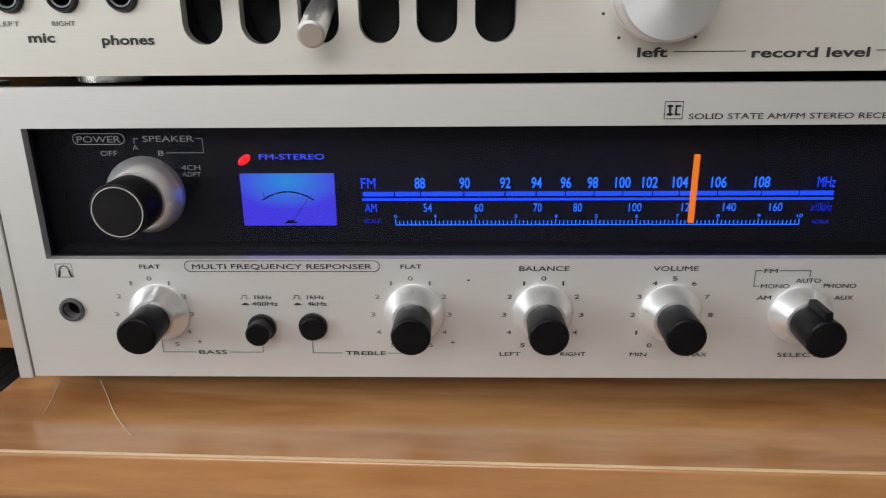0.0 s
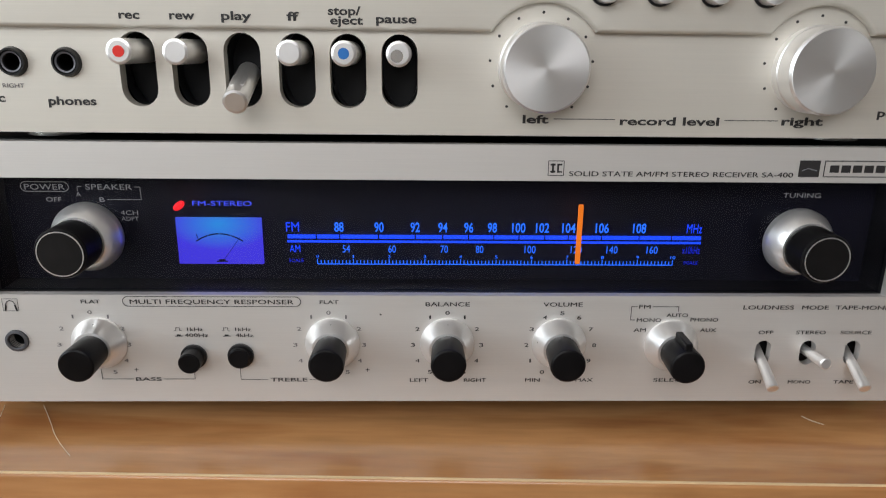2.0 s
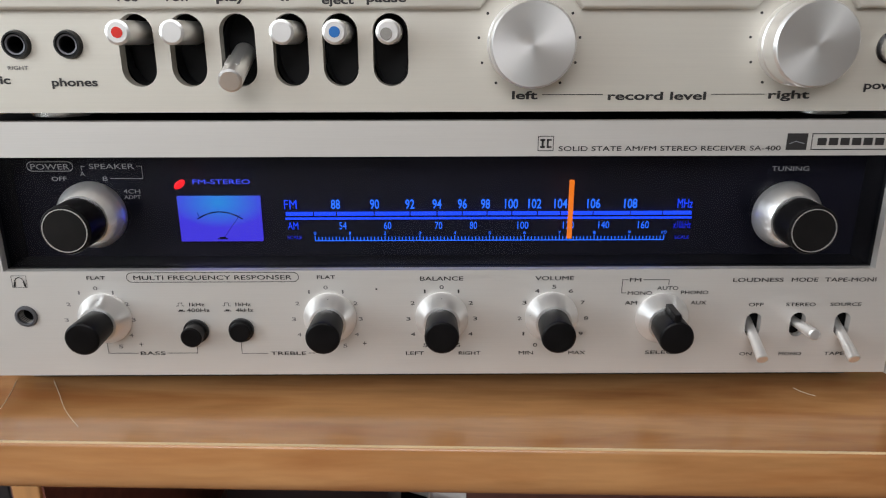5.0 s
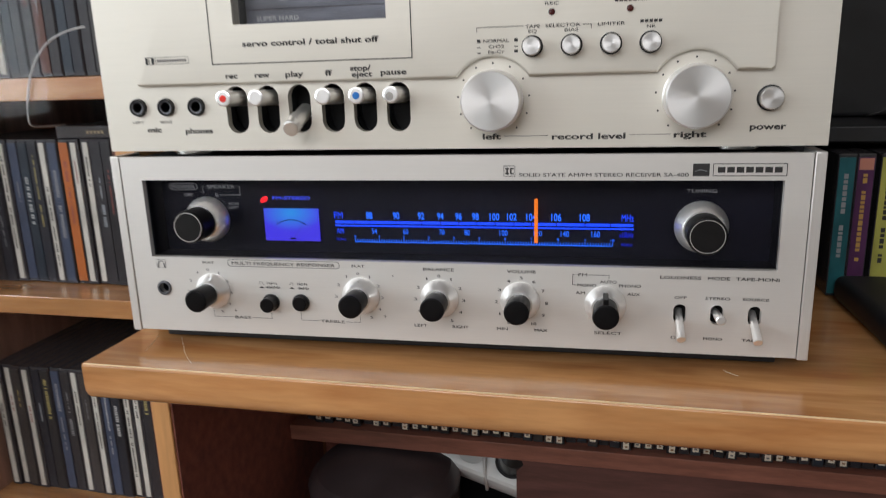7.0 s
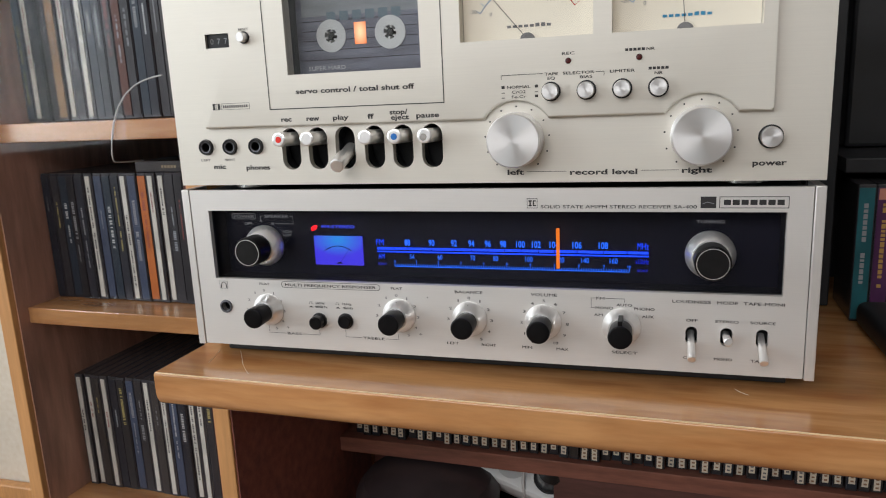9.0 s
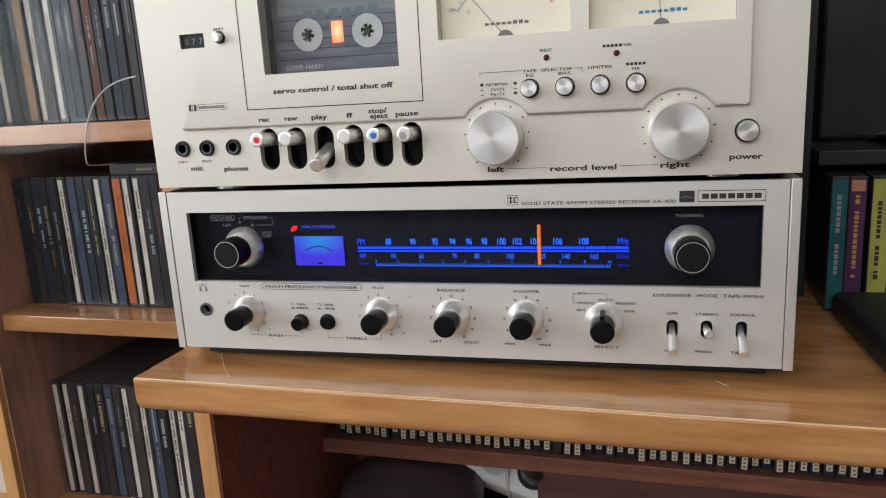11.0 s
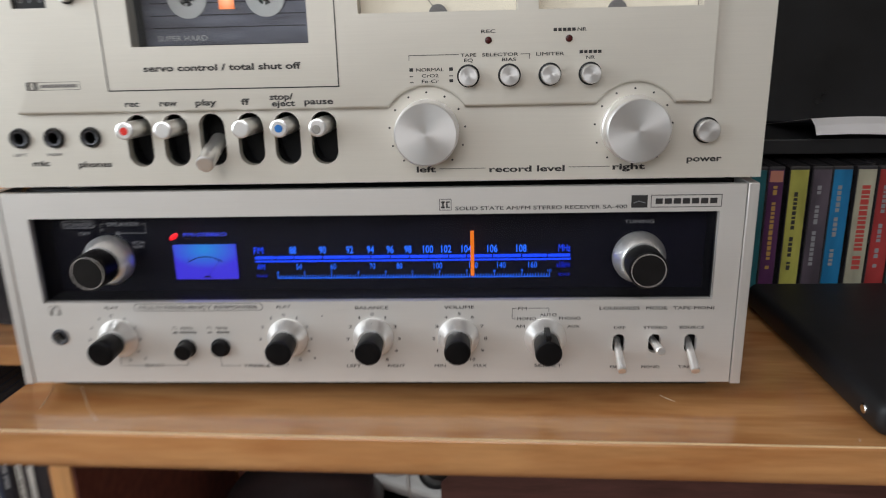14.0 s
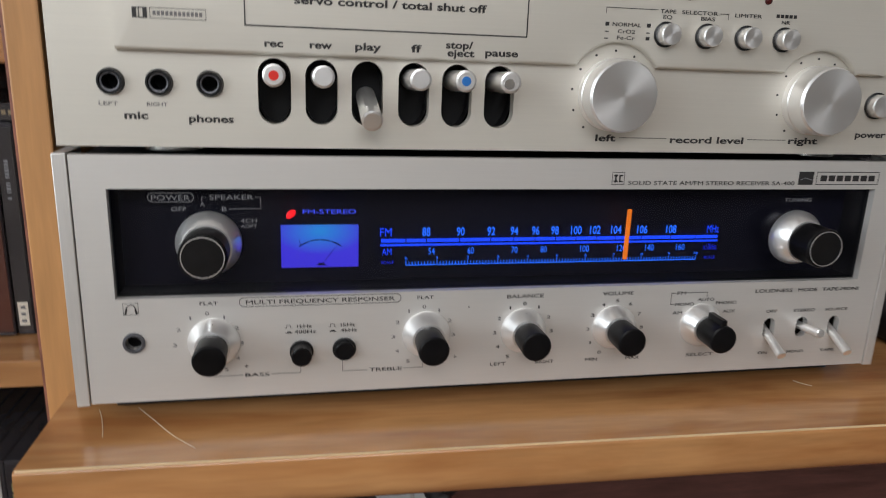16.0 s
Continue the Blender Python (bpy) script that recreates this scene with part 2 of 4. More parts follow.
def part(name, bm, material, parent, label=""):
    me = bm if isinstance(bm, bpy.types.Mesh) else mesh_of(bm, name)
    if not me.materials:
        me.materials.append(material)
    ob = new(name, me)
    ob.parent = parent
    if parent.type == "EMPTY":
        ob.matrix_parent_inverse = Matrix.Translation(-Vector(parent["base"]))
    return tagged(ob, label) if label else ob


def setting(name, bm, material, label, category, turn=None):
    me = mesh_of(bm, name)
    me.materials.append(material)
    ob = new(name, me)
    if turn:
        ob.matrix_world = turn
    return tagged(ob, label, category, kind="structure")


def box(x0, x1, y0, y1, z0, z1, bev=0.0, seg=2, bm=None):
    own = bmesh.new()
    bmesh.ops.create_cube(own, size=1, matrix=Matrix.LocRotScale(((x0 + x1) / 2, (y0 + y1) / 2, (z0 + z1) / 2), None, (abs(x1 - x0), abs(y1 - y0), abs(z1 - z0))))
    if bev:
        bmesh.ops.bevel(own, geom=own.edges[:], offset=bev, segments=seg, profile=0.5, affect="EDGES")
    if bm is None:
        return own
    me = bpy.data.meshes.new("tmp")
    own.to_mesh(me)
    own.free()
    bm.from_mesh(me)
    bpy.data.meshes.remove(me)
    return bm


def turned(profile, n=48, m=None, bm=None, cap=True):
    """A solid of revolution round the y axis. profile: (radius, y) from back to front. m: its pose."""
    bm = bm or bmesh.new()
    m = m or Matrix()
    rings = []
    for r, y in profile:
        rings.append([bm.verts.new(m @ Vector((r * math.cos(2 * math.pi * i / n), y, r * math.sin(2 * math.pi * i / n)))) for i in range(n)])
    for a, b in zip(rings, rings[1:]):
        for i in range(n):
            bm.faces.new((a[i], a[(i + 1) % n], b[(i + 1) % n], b[i]))
    if cap:
        bm.faces.new(rings[0])
        bm.faces.new(rings[-1])
    return bm


def loop_circle(cx, cz, r, n=32):
    return [(cx + r * math.cos(2 * math.pi * i / n), cz + r * math.sin(2 * math.pi * i / n)) for i in range(n)]


def loop_slot(cx, cz, w, h, n=12):
    r = w / 2
    top = [(cx + r * math.cos(math.pi * i / n), cz + h / 2 - r + r * math.sin(math.pi * i / n)) for i in range(n + 1)]
    low = [(cx - r * math.cos(math.pi * i / n), cz - h / 2 + r - r * math.sin(math.pi * i / n)) for i in range(n + 1)]
    return top + low


def loop_rect(x0, x1, z0, z1):
    return [(x0, z0), (x1, z0), (x1, z1), (x0, z1)]


def plate(outer, holes, y0, y1):
    """A flat plate in the xz plane from y0 (front) to y1 with holes through it."""
    bm = bmesh.new()
    edges = []
    for ring in (outer, *holes):
        vs = [bm.verts.new((x, y0, z)) for x, z in ring]
        edges += [bm.edges.new((vs[i], vs[(i + 1) % len(vs)])) for i in range(len(vs))]
    bmesh.ops.triangle_fill(bm, edges=edges, use_beauty=True)
    if y1 != y0:
        ex = bmesh.ops.extrude_face_region(bm, geom=bm.faces[:])
        bmesh.ops.translate(bm, verts=[v for v in ex["geom"] if isinstance(v, bmesh.types.BMVert)], vec=(0, y1 - y0, 0))
    return bm


def outline(loop, width, y, bm=None):
    """A printed line of that width along a closed loop, in the xz plane."""
    bm = bm or bmesh.new()
    n = len(loop)
    cx, cz = sum(p[0] for p in loop) / n, sum(p[1] for p in loop) / n
    hx = max(abs(p[0] - cx) for p in loop)
    hz = max(abs(p[1] - cz) for p in loop)
    a = [bm.verts.new((x, y, z)) for x, z in loop]
    b = [bm.verts.new((cx + (x - cx) * (1 - width / hx), y, cz + (z - cz) * (1 - width / hz))) for x, z in loop]
    for i in range(n):
        bm.faces.new((a[i], a[(i + 1) % n], b[(i + 1) % n], b[i]))
    return bm


def stroke(points, width, y, bm=None):
    """A printed polyline of axis-aligned or slanting strokes in the xz plane."""
    bm = bm or bmesh.new()
    for (x0, z0), (x1, z1) in zip(points, points[1:]):
        d = Vector((x1 - x0, z1 - z0))
        d.normalize()
        nx, nz = -d.y * width / 2, d.x * width / 2
        ex, ez = d.x * width / 2, d.y * width / 2
        bm.faces.new([bm.verts.new((x, y, z)) for x, z in ((x0 - ex + nx, z0 - ez + nz), (x0 - ex - nx, z0 - ez - nz), (x1 + ex - nx, z1 + ez - nz), (x1 + ex + nx, z1 + ez + nz))])
    return bm


def bars(rects, y, bm=None):
    bm = bm or bmesh.new()
    for x0, x1, z0, z1 in rects:
        bm.faces.new([bm.verts.new(p) for p in ((x0, y, z0), (x1, y, z0), (x1, y, z1), (x0, y, z1))])
    return bm


def tube(points, r, n=8):
    """A round cable through the points."""
    cu = bpy.data.curves.new("tube", "CURVE")
    cu.dimensions, cu.bevel_depth, cu.bevel_resolution, cu.resolution_u = "3D", r, 2, 10
    sp = cu.splines.new("NURBS")
    sp.points.add(len(points) - 1)
    for p, q in zip(sp.points, points):
        p.co = (*q, 1)
    sp.use_endpoint_u, sp.order_u = True, 3
    cu.use_fill_caps = True
    ob = bpy.data.objects.new("tube", cu)
    me = bpy.data.meshes.new_from_object(ob)
    bpy.data.objects.remove(ob)
    me.polygons.foreach_set("use_smooth", [True] * len(me.polygons))
    return me


def lettering(s, x, z, high, wide, y, material, parent, bold=0.0, fat=0.0, name="lettering"):
    """Printed words centred on x, standing on z, with capitals of that height, stretched to that width."""
    cu = bpy.data.curves.new(s, "FONT")
    cu.body, cu.size, cu.offset, cu.resolution_u = s, 1.0, bold, 3
    ob = bpy.data.objects.new(s, cu)
    me = bpy.data.meshes.new_from_object(ob)
    bpy.data.objects.remove(ob)
    n = len(me.vertices)
    co = np.empty(n * 3)
    me.vertices.foreach_get("co", co)
    co = co.reshape(-1, 3)
    lo, hi = co[:, 0].min(), co[:, 0].max()
    put = np.stack([(co[:, 0] - (lo + hi) / 2) * wide / (hi - lo) + x, np.full(n, y), co[:, 1] * high / 0.73 + z], 1)
    if fat:
        faces = [tuple(f.vertices) for f in me.polygons]
        bpy.data.meshes.remove(me)
        shifts = [(-fat, 0.0, -fat / 2), (0.0, -0.00001, fat / 2), (fat, -0.00002, -fat / 2)]
        all_co = np.concatenate([put + np.array(d) for d in shifts])
        me = bpy.data.meshes.new("lettering")
        me.from_pydata(all_co.tolist(), [], [tuple(i + n * k for i in f) for k in range(3) for f in faces])
    else:
        me.vertices.foreach_set("co", put.ravel())
    me.update()
    return part(name, me, material, parent)


# ---- room ----
FURN = pose(0, 0, 0, 0, 0, -1.8)
setting("floor", box(-2.3, 2.3, -2.2, 0.7, -0.05, 0.0), FLOOR, "brown wooden floor under the wall unit", "floor")
setting("ceiling", box(-2.3, 2.3, -2.2, 0.7, 2.5, 2.55), CEIL, "plain pale painted ceiling", "ceiling")
setting("wall_north", box(-2.3, 2.3, 0.6, 0.7, 0.0, 2.5), CREAM_PAINT, "cream painted wall behind the shelves", "wall")
skirting = box(-2.295, -0.50, 0.572, 0.597, 0.138, 0.196, 0.006, 3)
box(-2.295, -0.50, 0.584, 0.597, 0.002, 0.1375, 0.002, 1, bm=skirting)
setting("baseboard", skirting, WOOD_UP, "honey wood skirting board along the cream wall", "baseboard")
setting("wall_east", box(2.3, 2.4, -2.2, 0.7, 0.0, 2.5), WALL, "muted painted side wall", "wall")
side = plate(loop_rect(-2.2, 0.7, 0.0, 2.5), [loop_rect(-2.08, -0.28, 0.75, 2.37)], 2.3, 2.4)
bmesh.ops.transform(side, matrix=Matrix.Rotation(radians(90), 4, "Z"), verts=side.verts)
setting("wall_west", side, WALL, "muted painted side wall with a window opening", "wall")
side = plate(loop_rect(-2.08, -0.28, 0.75, 2.37), [loop_rect(-2.03, -1.21, 0.80, 2.32), loop_rect(-1.15, -0.33, 0.80, 2.32)], 2.32, 2.36)
bmesh.ops.transform(side, matrix=Matrix.Rotation(radians(90), 4, "Z"), verts=side.verts)
setting("window_2", side, CURTAIN, "unseen white painted window frame with two lights", "window")
# Wall opening and frame made up round the fill lamp, out of view.
setting("wall_south", plate(loop_rect(-2.4, 2.4, 0.0, 2.5), [loop_rect(-1.38, 0.48, 1.53, 2.45)], -2.2, -2.3), WALL, "muted painted wall with an opening for the added fill window", "wall")
setting("fill_window", plate(loop_rect(-1.38, 0.48, 1.53, 2.45), [loop_rect(-1.33, -0.48, 1.58, 2.40), loop_rect(-0.42, 0.43, 1.58, 2.40)], -2.26, -2.22), CURTAIN, "unseen white painted window frame with two lights", "window")

# ---- wall unit ----
unit = thing("wall_unit", (0, 0.1, 0.0), "honey-coloured wooden wall unit with open shelves and dark inner boards", "wall unit", turn=FURN)


def shelf_board(outer, front, z0, z1, r):
    """A board of that outline with a rounded nose along its front."""
    bm = bmesh.new()
    f = bm.faces.new([bm.verts.new((x, y, z0)) for x, y in outer])
    ex = bmesh.ops.extrude_face_region(bm, geom=[f])
    bmesh.ops.translate(bm, verts=[v for v in ex["geom"] if isinstance(v, bmesh.types.BMVert)], vec=(0, 0, z1 - z0))
    for z, off in ((z0, r), (z1, 0.0022)):
        sel = [e for e in bm.edges if all(abs(v.co.y - front) < 1e-6 and abs(v.co.z - z) < 1e-6 for v in e.verts)]
        bmesh.ops.bevel(bm, geom=sel, offset=off, segments=6, profile=0.5, affect="EDGES")
    return bm


UX0, UX1, UY = -0.2505, -0.2340, 0.0370
part("shelf_top", shelf_board([(-0.2375, -0.0428), (0.95, -0.0428), (0.95, 0.33), (UX1 + 0.0002, 0.33), (UX1 + 0.0002, UY - 0.0004), (-0.2375, UY - 0.0004)], -0.0428, 0.7215, 0.750, 0.0120), WOOD, unit, "thick honey wood shelf with a rounded front edge")
# Thin pale strip that paints the bright highlight of the lacquered edge.
part("edge_highlight", box(-0.2368, 0.9495, -0.0420, -0.0409, 0.7480, 0.7502, 0.0003), EDGE_LINE, unit, "pale line along the shelf edge, standing in for its highlight")
part("upright", box(UX0, UX1, UY, 0.33, 0.0, 1.75, 0.0012), WOOD_UP, unit)
part("upright", box(-0.478, -0.462, 0.034, 0.33, 0.0, 1.75, 0.0012), WOOD_UP, unit)
part("upright", box(0.934, 0.95, 0.0, 0.33, 0.0, 0.7214, 0.0012), WOOD_UP, unit)
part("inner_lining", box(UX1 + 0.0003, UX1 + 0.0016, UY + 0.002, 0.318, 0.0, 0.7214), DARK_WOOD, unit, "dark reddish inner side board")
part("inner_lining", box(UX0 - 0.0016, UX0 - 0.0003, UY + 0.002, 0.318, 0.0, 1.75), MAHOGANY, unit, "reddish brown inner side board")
# This lining is lightened to carry the haze over the bay.
part("inner_lining", box(-0.4618, -0.4605, 0.040, 0.318, 0.0, 1.75), HAZED_BAY_BOARD, unit, "reddish brown inner side board")
part("back_panel", box(-0.478, 0.95, 0.331, 0.337, 0.0, 1.75), DARK_WOOD, unit, "dark brown back board")
for z0, z1 in ((0.746, 0.762), (0.920, 0.937), (0.538, 0.554), (1.096, 1.112)):
    part("bay_shelf", box(-0.4604, UX0 - 0.0018, 0.051, 0.33, z0, z1, 0.001), WOOD, unit)
part("bottom_board", box(UX1 + 0.0018, 0.933, 0.236, 0.33, 0.5425, 0.5605, 0.001), MAHOGANY, unit)
part("bottom_panel", box(0.016, 0.933, 0.246, 0.262, 0.41, 0.5424, 0.001), SHADE_BOARD, unit, "brown panel under the low board, its colour darkened for the shade there")
part("base_shelf", box(UX1 + 0.0018, 0.933, 0.05, 0.33, 0.384, 0.40, 0.001), DARK_WOOD, unit)
gd = part("glass_door", box(-0.4600, UX0 - 0.0020, 0.0400, 0.0440, 0.50, 1.70, 0.0005), DOOR_GLASS, unit, "clear glass door pane before the discs")
gd.visible_shadow = False

# ---- receiver ----
receiver = thing("receiver", (0, 0.14, 0.750), "silver stereo receiver with black dial glass and blue lit scale", "stereo receiver")
RX0, RX1, RZ0, RZ1 = -0.2138, 0.2138, 0.7632, 0.8840
PX0, PX1, PZ0, PZ1 = -0.1992, 0.2000, 0.8161, 0.8686
SLOTS = (0.1475, 0.1685, 0.1895)
body = part("cabinet", box(-0.2135, 0.2135, 0.024, 0.25, 0.7650, 0.8815, 0.001), BLACK, receiver, "black steel cabinet")
# Added block, hidden from view, keeps light out of the gap below.
part("gap_shade_block", box(-0.2080, 0.2080, 0.0200, 0.24, 0.7515, 0.7649, 0.001), BLACK, receiver, "black block added under the cabinet to deepen the shade in the gap")
face = part("faceplate", plate(loop_rect(RX0, RX1, RZ0, RZ1), [loop_rect(PX0, PX1, PZ0, PZ1), loop_circle(-0.1925, 0.794, 0.0036, 24)] + [loop_slot(x, 0.7882, 0.0072, 0.0122) for x in SLOTS], 0.0, 0.004), ALU, receiver, "brushed aluminium faceplate")
for x0, x1 in ((-0.2205, -0.2144), (0.2144, 0.2205)):
    part("end_trim", box(x0, x1, -0.0006, 0.024, 0.7622, 0.8845, 0.0006), ALU_TRIM, receiver, "slim brushed aluminium end strip")
bez = bmesh.new()
for x0, x1, z0, z1 in ((PX0 - 0.003, PX0, PZ0 - 0.003, PZ1 + 0.003), (PX1, PX1 + 0.003, PZ0 - 0.003, PZ1 + 0.003), (PX0, PX1, PZ0 - 0.003, PZ0), (PX0, PX1, PZ1, PZ1 + 0.003)):
    box(x0, x1, 0.0041, 0.0235, z0, z1, bm=bez)
part("dial_bezel", bez, BLACK_GLOSS, receiver)
back = part("dial_backing", box(PX0, PX1, 0.0215, 0.0235, PZ0, PZ1), DIAL_BACK, receiver)
part("slot_backing", bars([(0.140, 0.197, 0.780, 0.797)], 0.0105), HOLE, receiver)
glass = part("dial_glass", box(PX0 + 0.0002, PX1 - 0.0002, 0.0060, 0.0078, PZ0 + 0.0002, PZ1 - 0.0002), SMOKED, receiver, "smoked acrylic dial window")
glass.visible_shadow = False
for x in (-0.17, 0.17):
    for y in (0.06, 0.22):
        part("foot", turned([(0.011, 0.0), (0.012, 0.0146)], 24, pose(x, y, 0.7505, 90, 0, 0)), BLACK, receiver)

# printed words on the faceplate
FY = -0.0002
T = lambda s, x, z, h, w, y=FY, m=INK, p=face, bold=0.0: lettering(s, x, z - h / 2, h, w, y, m, p, bold, 0.00005 if p is face else 0.0)
T("BALANCE", 0.001, 0.8121, 0.0021, 0.0198)
T("VOLUME", 0.053, 0.8121, 0.0021, 0.0178)
T("FLAT", -0.052, 0.8130, 0.0018, 0.0084)
T("FLAT", -0.1575, 0.8130, 0.0018, 0.0084)
T("MULTI FREQUENCY RESPONSER", -0.104, 0.8130, 0.0022, 0.0725)
pill = lambda x0, x1, z0, z1: [(x0 + (z1 - z0) / 2 - (z1 - z0) / 2 * math.sin(math.pi * i / 10), (z0 + z1) / 2 - (z1 - z0) / 2 * math.cos(math.pi * i / 10)) for i in range(11)][::1] + [(x1 - (z1 - z0) / 2 + (z1 - z0) / 2 * math.sin(math.pi * i / 10), (z0 + z1) / 2 + (z1 - z0) / 2 * math.cos(math.pi * i / 10)) for i in range(11)]
part("printed_line", outline(pill(-0.1435, -0.0645, 0.8106, 0.8155), 0.0003, FY), INK, face)
KN = (-0.1585, -0.0525, 0.001, 0.053)
for k, x in enumerate(KN):
    for i in range(-5, 6):
        a = radians(i * 30)
        s = str(i + 5) if k == 3 else str(abs(i))
        if k == 0 and i < -3:
            continue
        T(s, x + 0.0156 * math.sin(a), 0.7921 + 0.0158 * math.cos(a), 0.0019, 0.0030 if s == "10" else 0.0007 if s == "1" else 0.0019, m=INK_GREY if k < 2 else INK)
for x in (-0.1410, -0.0355):
    part("printed_line", stroke([(x - 0.0008, 0.7795), (x + 0.0008, 0.7795)], 0.0003, FY, stroke([(x, 0.7787), (x, 0.7803)], 0.0003, FY)), INK, face)
for s, x, w in (("LEFT", -0.0118, 0.0085), ("RIGHT", 0.0142, 0.0103), ("MIN", 0.0410, 0.0068), ("MAX", 0.0652, 0.0080), ("SELECT", 0.1060, 0.0165)):
    T(s, x, 0.7743, 0.0019, w)
T("BASS", -0.136, 0.7748, 0.0019, 0.0117)
T("TREBLE", -0.0718, 0.7745, 0.0019, 0.0168)
part("printed_line", stroke([(-0.1570, 0.7812), (-0.1570, 0.7748), (-0.1430, 0.7748)], 0.00025, FY), INK, face)
part("printed_line", stroke([(-0.1290, 0.7748), (-0.1148, 0.7748), (-0.1148, 0.7790)], 0.00025, FY), INK, face)
part("printed_line", stroke([(-0.0938, 0.7800), (-0.0938, 0.7745), (-0.0815, 0.7745)], 0.00025, FY), INK, face)
part("printed_line", stroke([(-0.0622, 0.7745), (-0.0525, 0.7745), (-0.0525, 0.7790)], 0.00025, FY), INK, face)
for x, low in ((-0.1145, "400Hz"), (-0.0930, "4kHz")):
    T("1kHz", x + 0.0018, 0.7997, 0.0018, 0.0070)
    T(low, x + 0.0022, 0.7968, 0.0018, 0.0105 if low == "400Hz" else 0.0080)
    part("printed_line", stroke([(x - 0.0076, 0.7989), (x - 0.0068, 0.7989), (x - 0.0068, 0.8004), (x - 0.0050, 0.8004), (x - 0.0050, 0.7989), (x - 0.0042, 0.7989)], 0.00025, FY), INK, face)
    part("printed_line", bars([(x - 0.0074, x - 0.0040, 0.7961, 0.7965), (x - 0.0066, x - 0.0048, 0.7965, 0.7971)], FY), INK, face)
for s, x, z, w in (("AM", 0.0890, 0.7997, 0.0056), ("MONO", 0.0928, 0.8046, 0.0112), ("AUTO", 0.1055, 0.8070, 0.0098), ("PHONO", 0.1182, 0.8048, 0.0127), ("AUX", 0.1205, 0.7997, 0.0073), ("FM", 0.0903, 0.8111, 0.0052)):
    T(s, x, z, 0.0019, w)
part("printed_line", stroke([(0.0868, 0.8111), (0.0843, 0.8111), (0.0843, 0.8046), (0.0863, 0.8046)], 0.0003, FY), INK, face)
part("printed_line", stroke([(0.0940, 0.8111), (0.1058, 0.8111), (0.1058, 0.8088)], 0.0003, FY), INK, face)
for s, x, w in (("LOUDNESS", 0.1470, 0.0232), ("MODE", 0.1685, 0.0122), ("TAPE-MONI", 0.1896, 0.0236)):
    T(s, x, 0.8109, 0.0021, w)
for s, x, z, w in (("OFF", 0.1475, 0.7986, 0.0068), ("STEREO", 0.1685, 0.7986, 0.0138), ("SOURCE", 0.1895, 0.7986, 0.0145), ("ON", 0.1458, 0.7733, 0.0058), ("MONO", 0.1670, 0.7733, 0.0107), ("TAPE", 0.1880, 0.7733, 0.0095)):
    T(s, x, z, 0.0018, w)
T("SOLID STATE AM/FM STEREO RECEIVER SA-400", 0.1002, 0.8720, 0.0022, 0.0965)
part("maker_badge", bars([(0.1506, 0.1596, 0.8711, 0.8783)], FY), INK, face, "black square maker's badge")
part("maker_badge", stroke([(0.1520, 0.8739), (0.1545, 0.8749), (0.1582, 0.8739)], 0.0004, FY - 0.0002), PALE_INK, face)
part("maker_badge", outline(loop_rect(0.1614, 0.2006, 0.8711, 0.8783), 0.0004, FY), INK, face)
for i in range(7):
    part("badge_bar", bars([(0.1640 + 0.0050 * i, 0.1640 + 0.0050 * i + 0.0040, 0.8731, 0.8763)], FY), INK, face)
part("circuit_badge", outline(loop_rect(0.0428, 0.0497, 0.8709, 0.8775), 0.0003, FY), INK, face)
part("circuit_badge", stroke([(0.0449, 0.8726), (0.0449, 0.8758)], 0.0009, FY, bars([(0.0438, 0.0460, 0.8723, 0.8731), (0.0438, 0.0460, 0.8753, 0.8761), (0.0467, 0.0475, 0.8723, 0.8761), (0.0467, 0.0488, 0.8723, 0.8730), (0.0467, 0.0488, 0.8754, 0.8761)], FY)), INK, face)
part("phones_symbol", outline(loop_rect(-0.1962, -0.1893, 0.8083, 0.8142), 0.0002, FY), INK, face)
part("phones_symbol", stroke([(-0.1952, 0.8090), (-0.1948, 0.8115), (-0.1940, 0.8128), (-0.1927, 0.8133), (-0.1914, 0.8128), (-0.1907, 0.8115), (-0.1903, 0.8090)], 0.0004, FY), INK, face)
for x in (-0.1952, -0.1903):
    part("phones_symbol", stroke([(x, 0.8089), (x + (0.0004 if x < -0.193 else -0.0004), 0.8108)], 0.0008, FY), INK, face)
part("phones_jack", turned([(0.0035, 0.0002), (0.0035, -0.0008), (0.0039, -0.0012), (0.0050, -0.0010), (0.0052, 0.0001)], 32, pose(-0.1925, 0, 0.794), cap=False), SLEEVE, receiver)
part("jack_sleeve", turned([(0.0036, 0.012), (0.0036, 0.0003)], 28, pose(-0.1925, 0, 0.794), cap=False), HOLE, receiver)
part("jack_hole", turned([(0.0035, 0.012), (0.0035, 0.0105)], 24, pose(-0.1925, 0, 0.794)), HOLE, receiver)
part("screw_mark", bars([(-0.0295, -0.0287, 0.8066, 0.8074)], FY), INK, face)

# printed words on the dial glass
GY = 0.0057
for s, x, z, h, w in (("POWER", -0.1728, 0.8635, 0.0026, 0.0172), ("SPEAKER", -0.1455, 0.8636, 0.0025, 0.0200), ("OFF", -0.1696, 0.8580, 0.0021, 0.0066), ("A", -0.1588, 0.8603, 0.0021, 0.0022), ("B", -0.1490, 0.8580, 0.0021, 0.0022), ("4CH", -0.1380, 0.8522, 0.0021, 0.0075), ("ADPT", -0.1380, 0.8495, 0.0019, 0.0075), ("TUNING", 0.1570, 0.8617, 0.0022, 0.0168)):
    T(s, x, z, h, w, GY, PALE_INK, glass)
part("printed_line", outline(pill(-0.1831, -0.1625, 0.8613, 0.8658), 0.0003, GY), PALE_INK, glass)
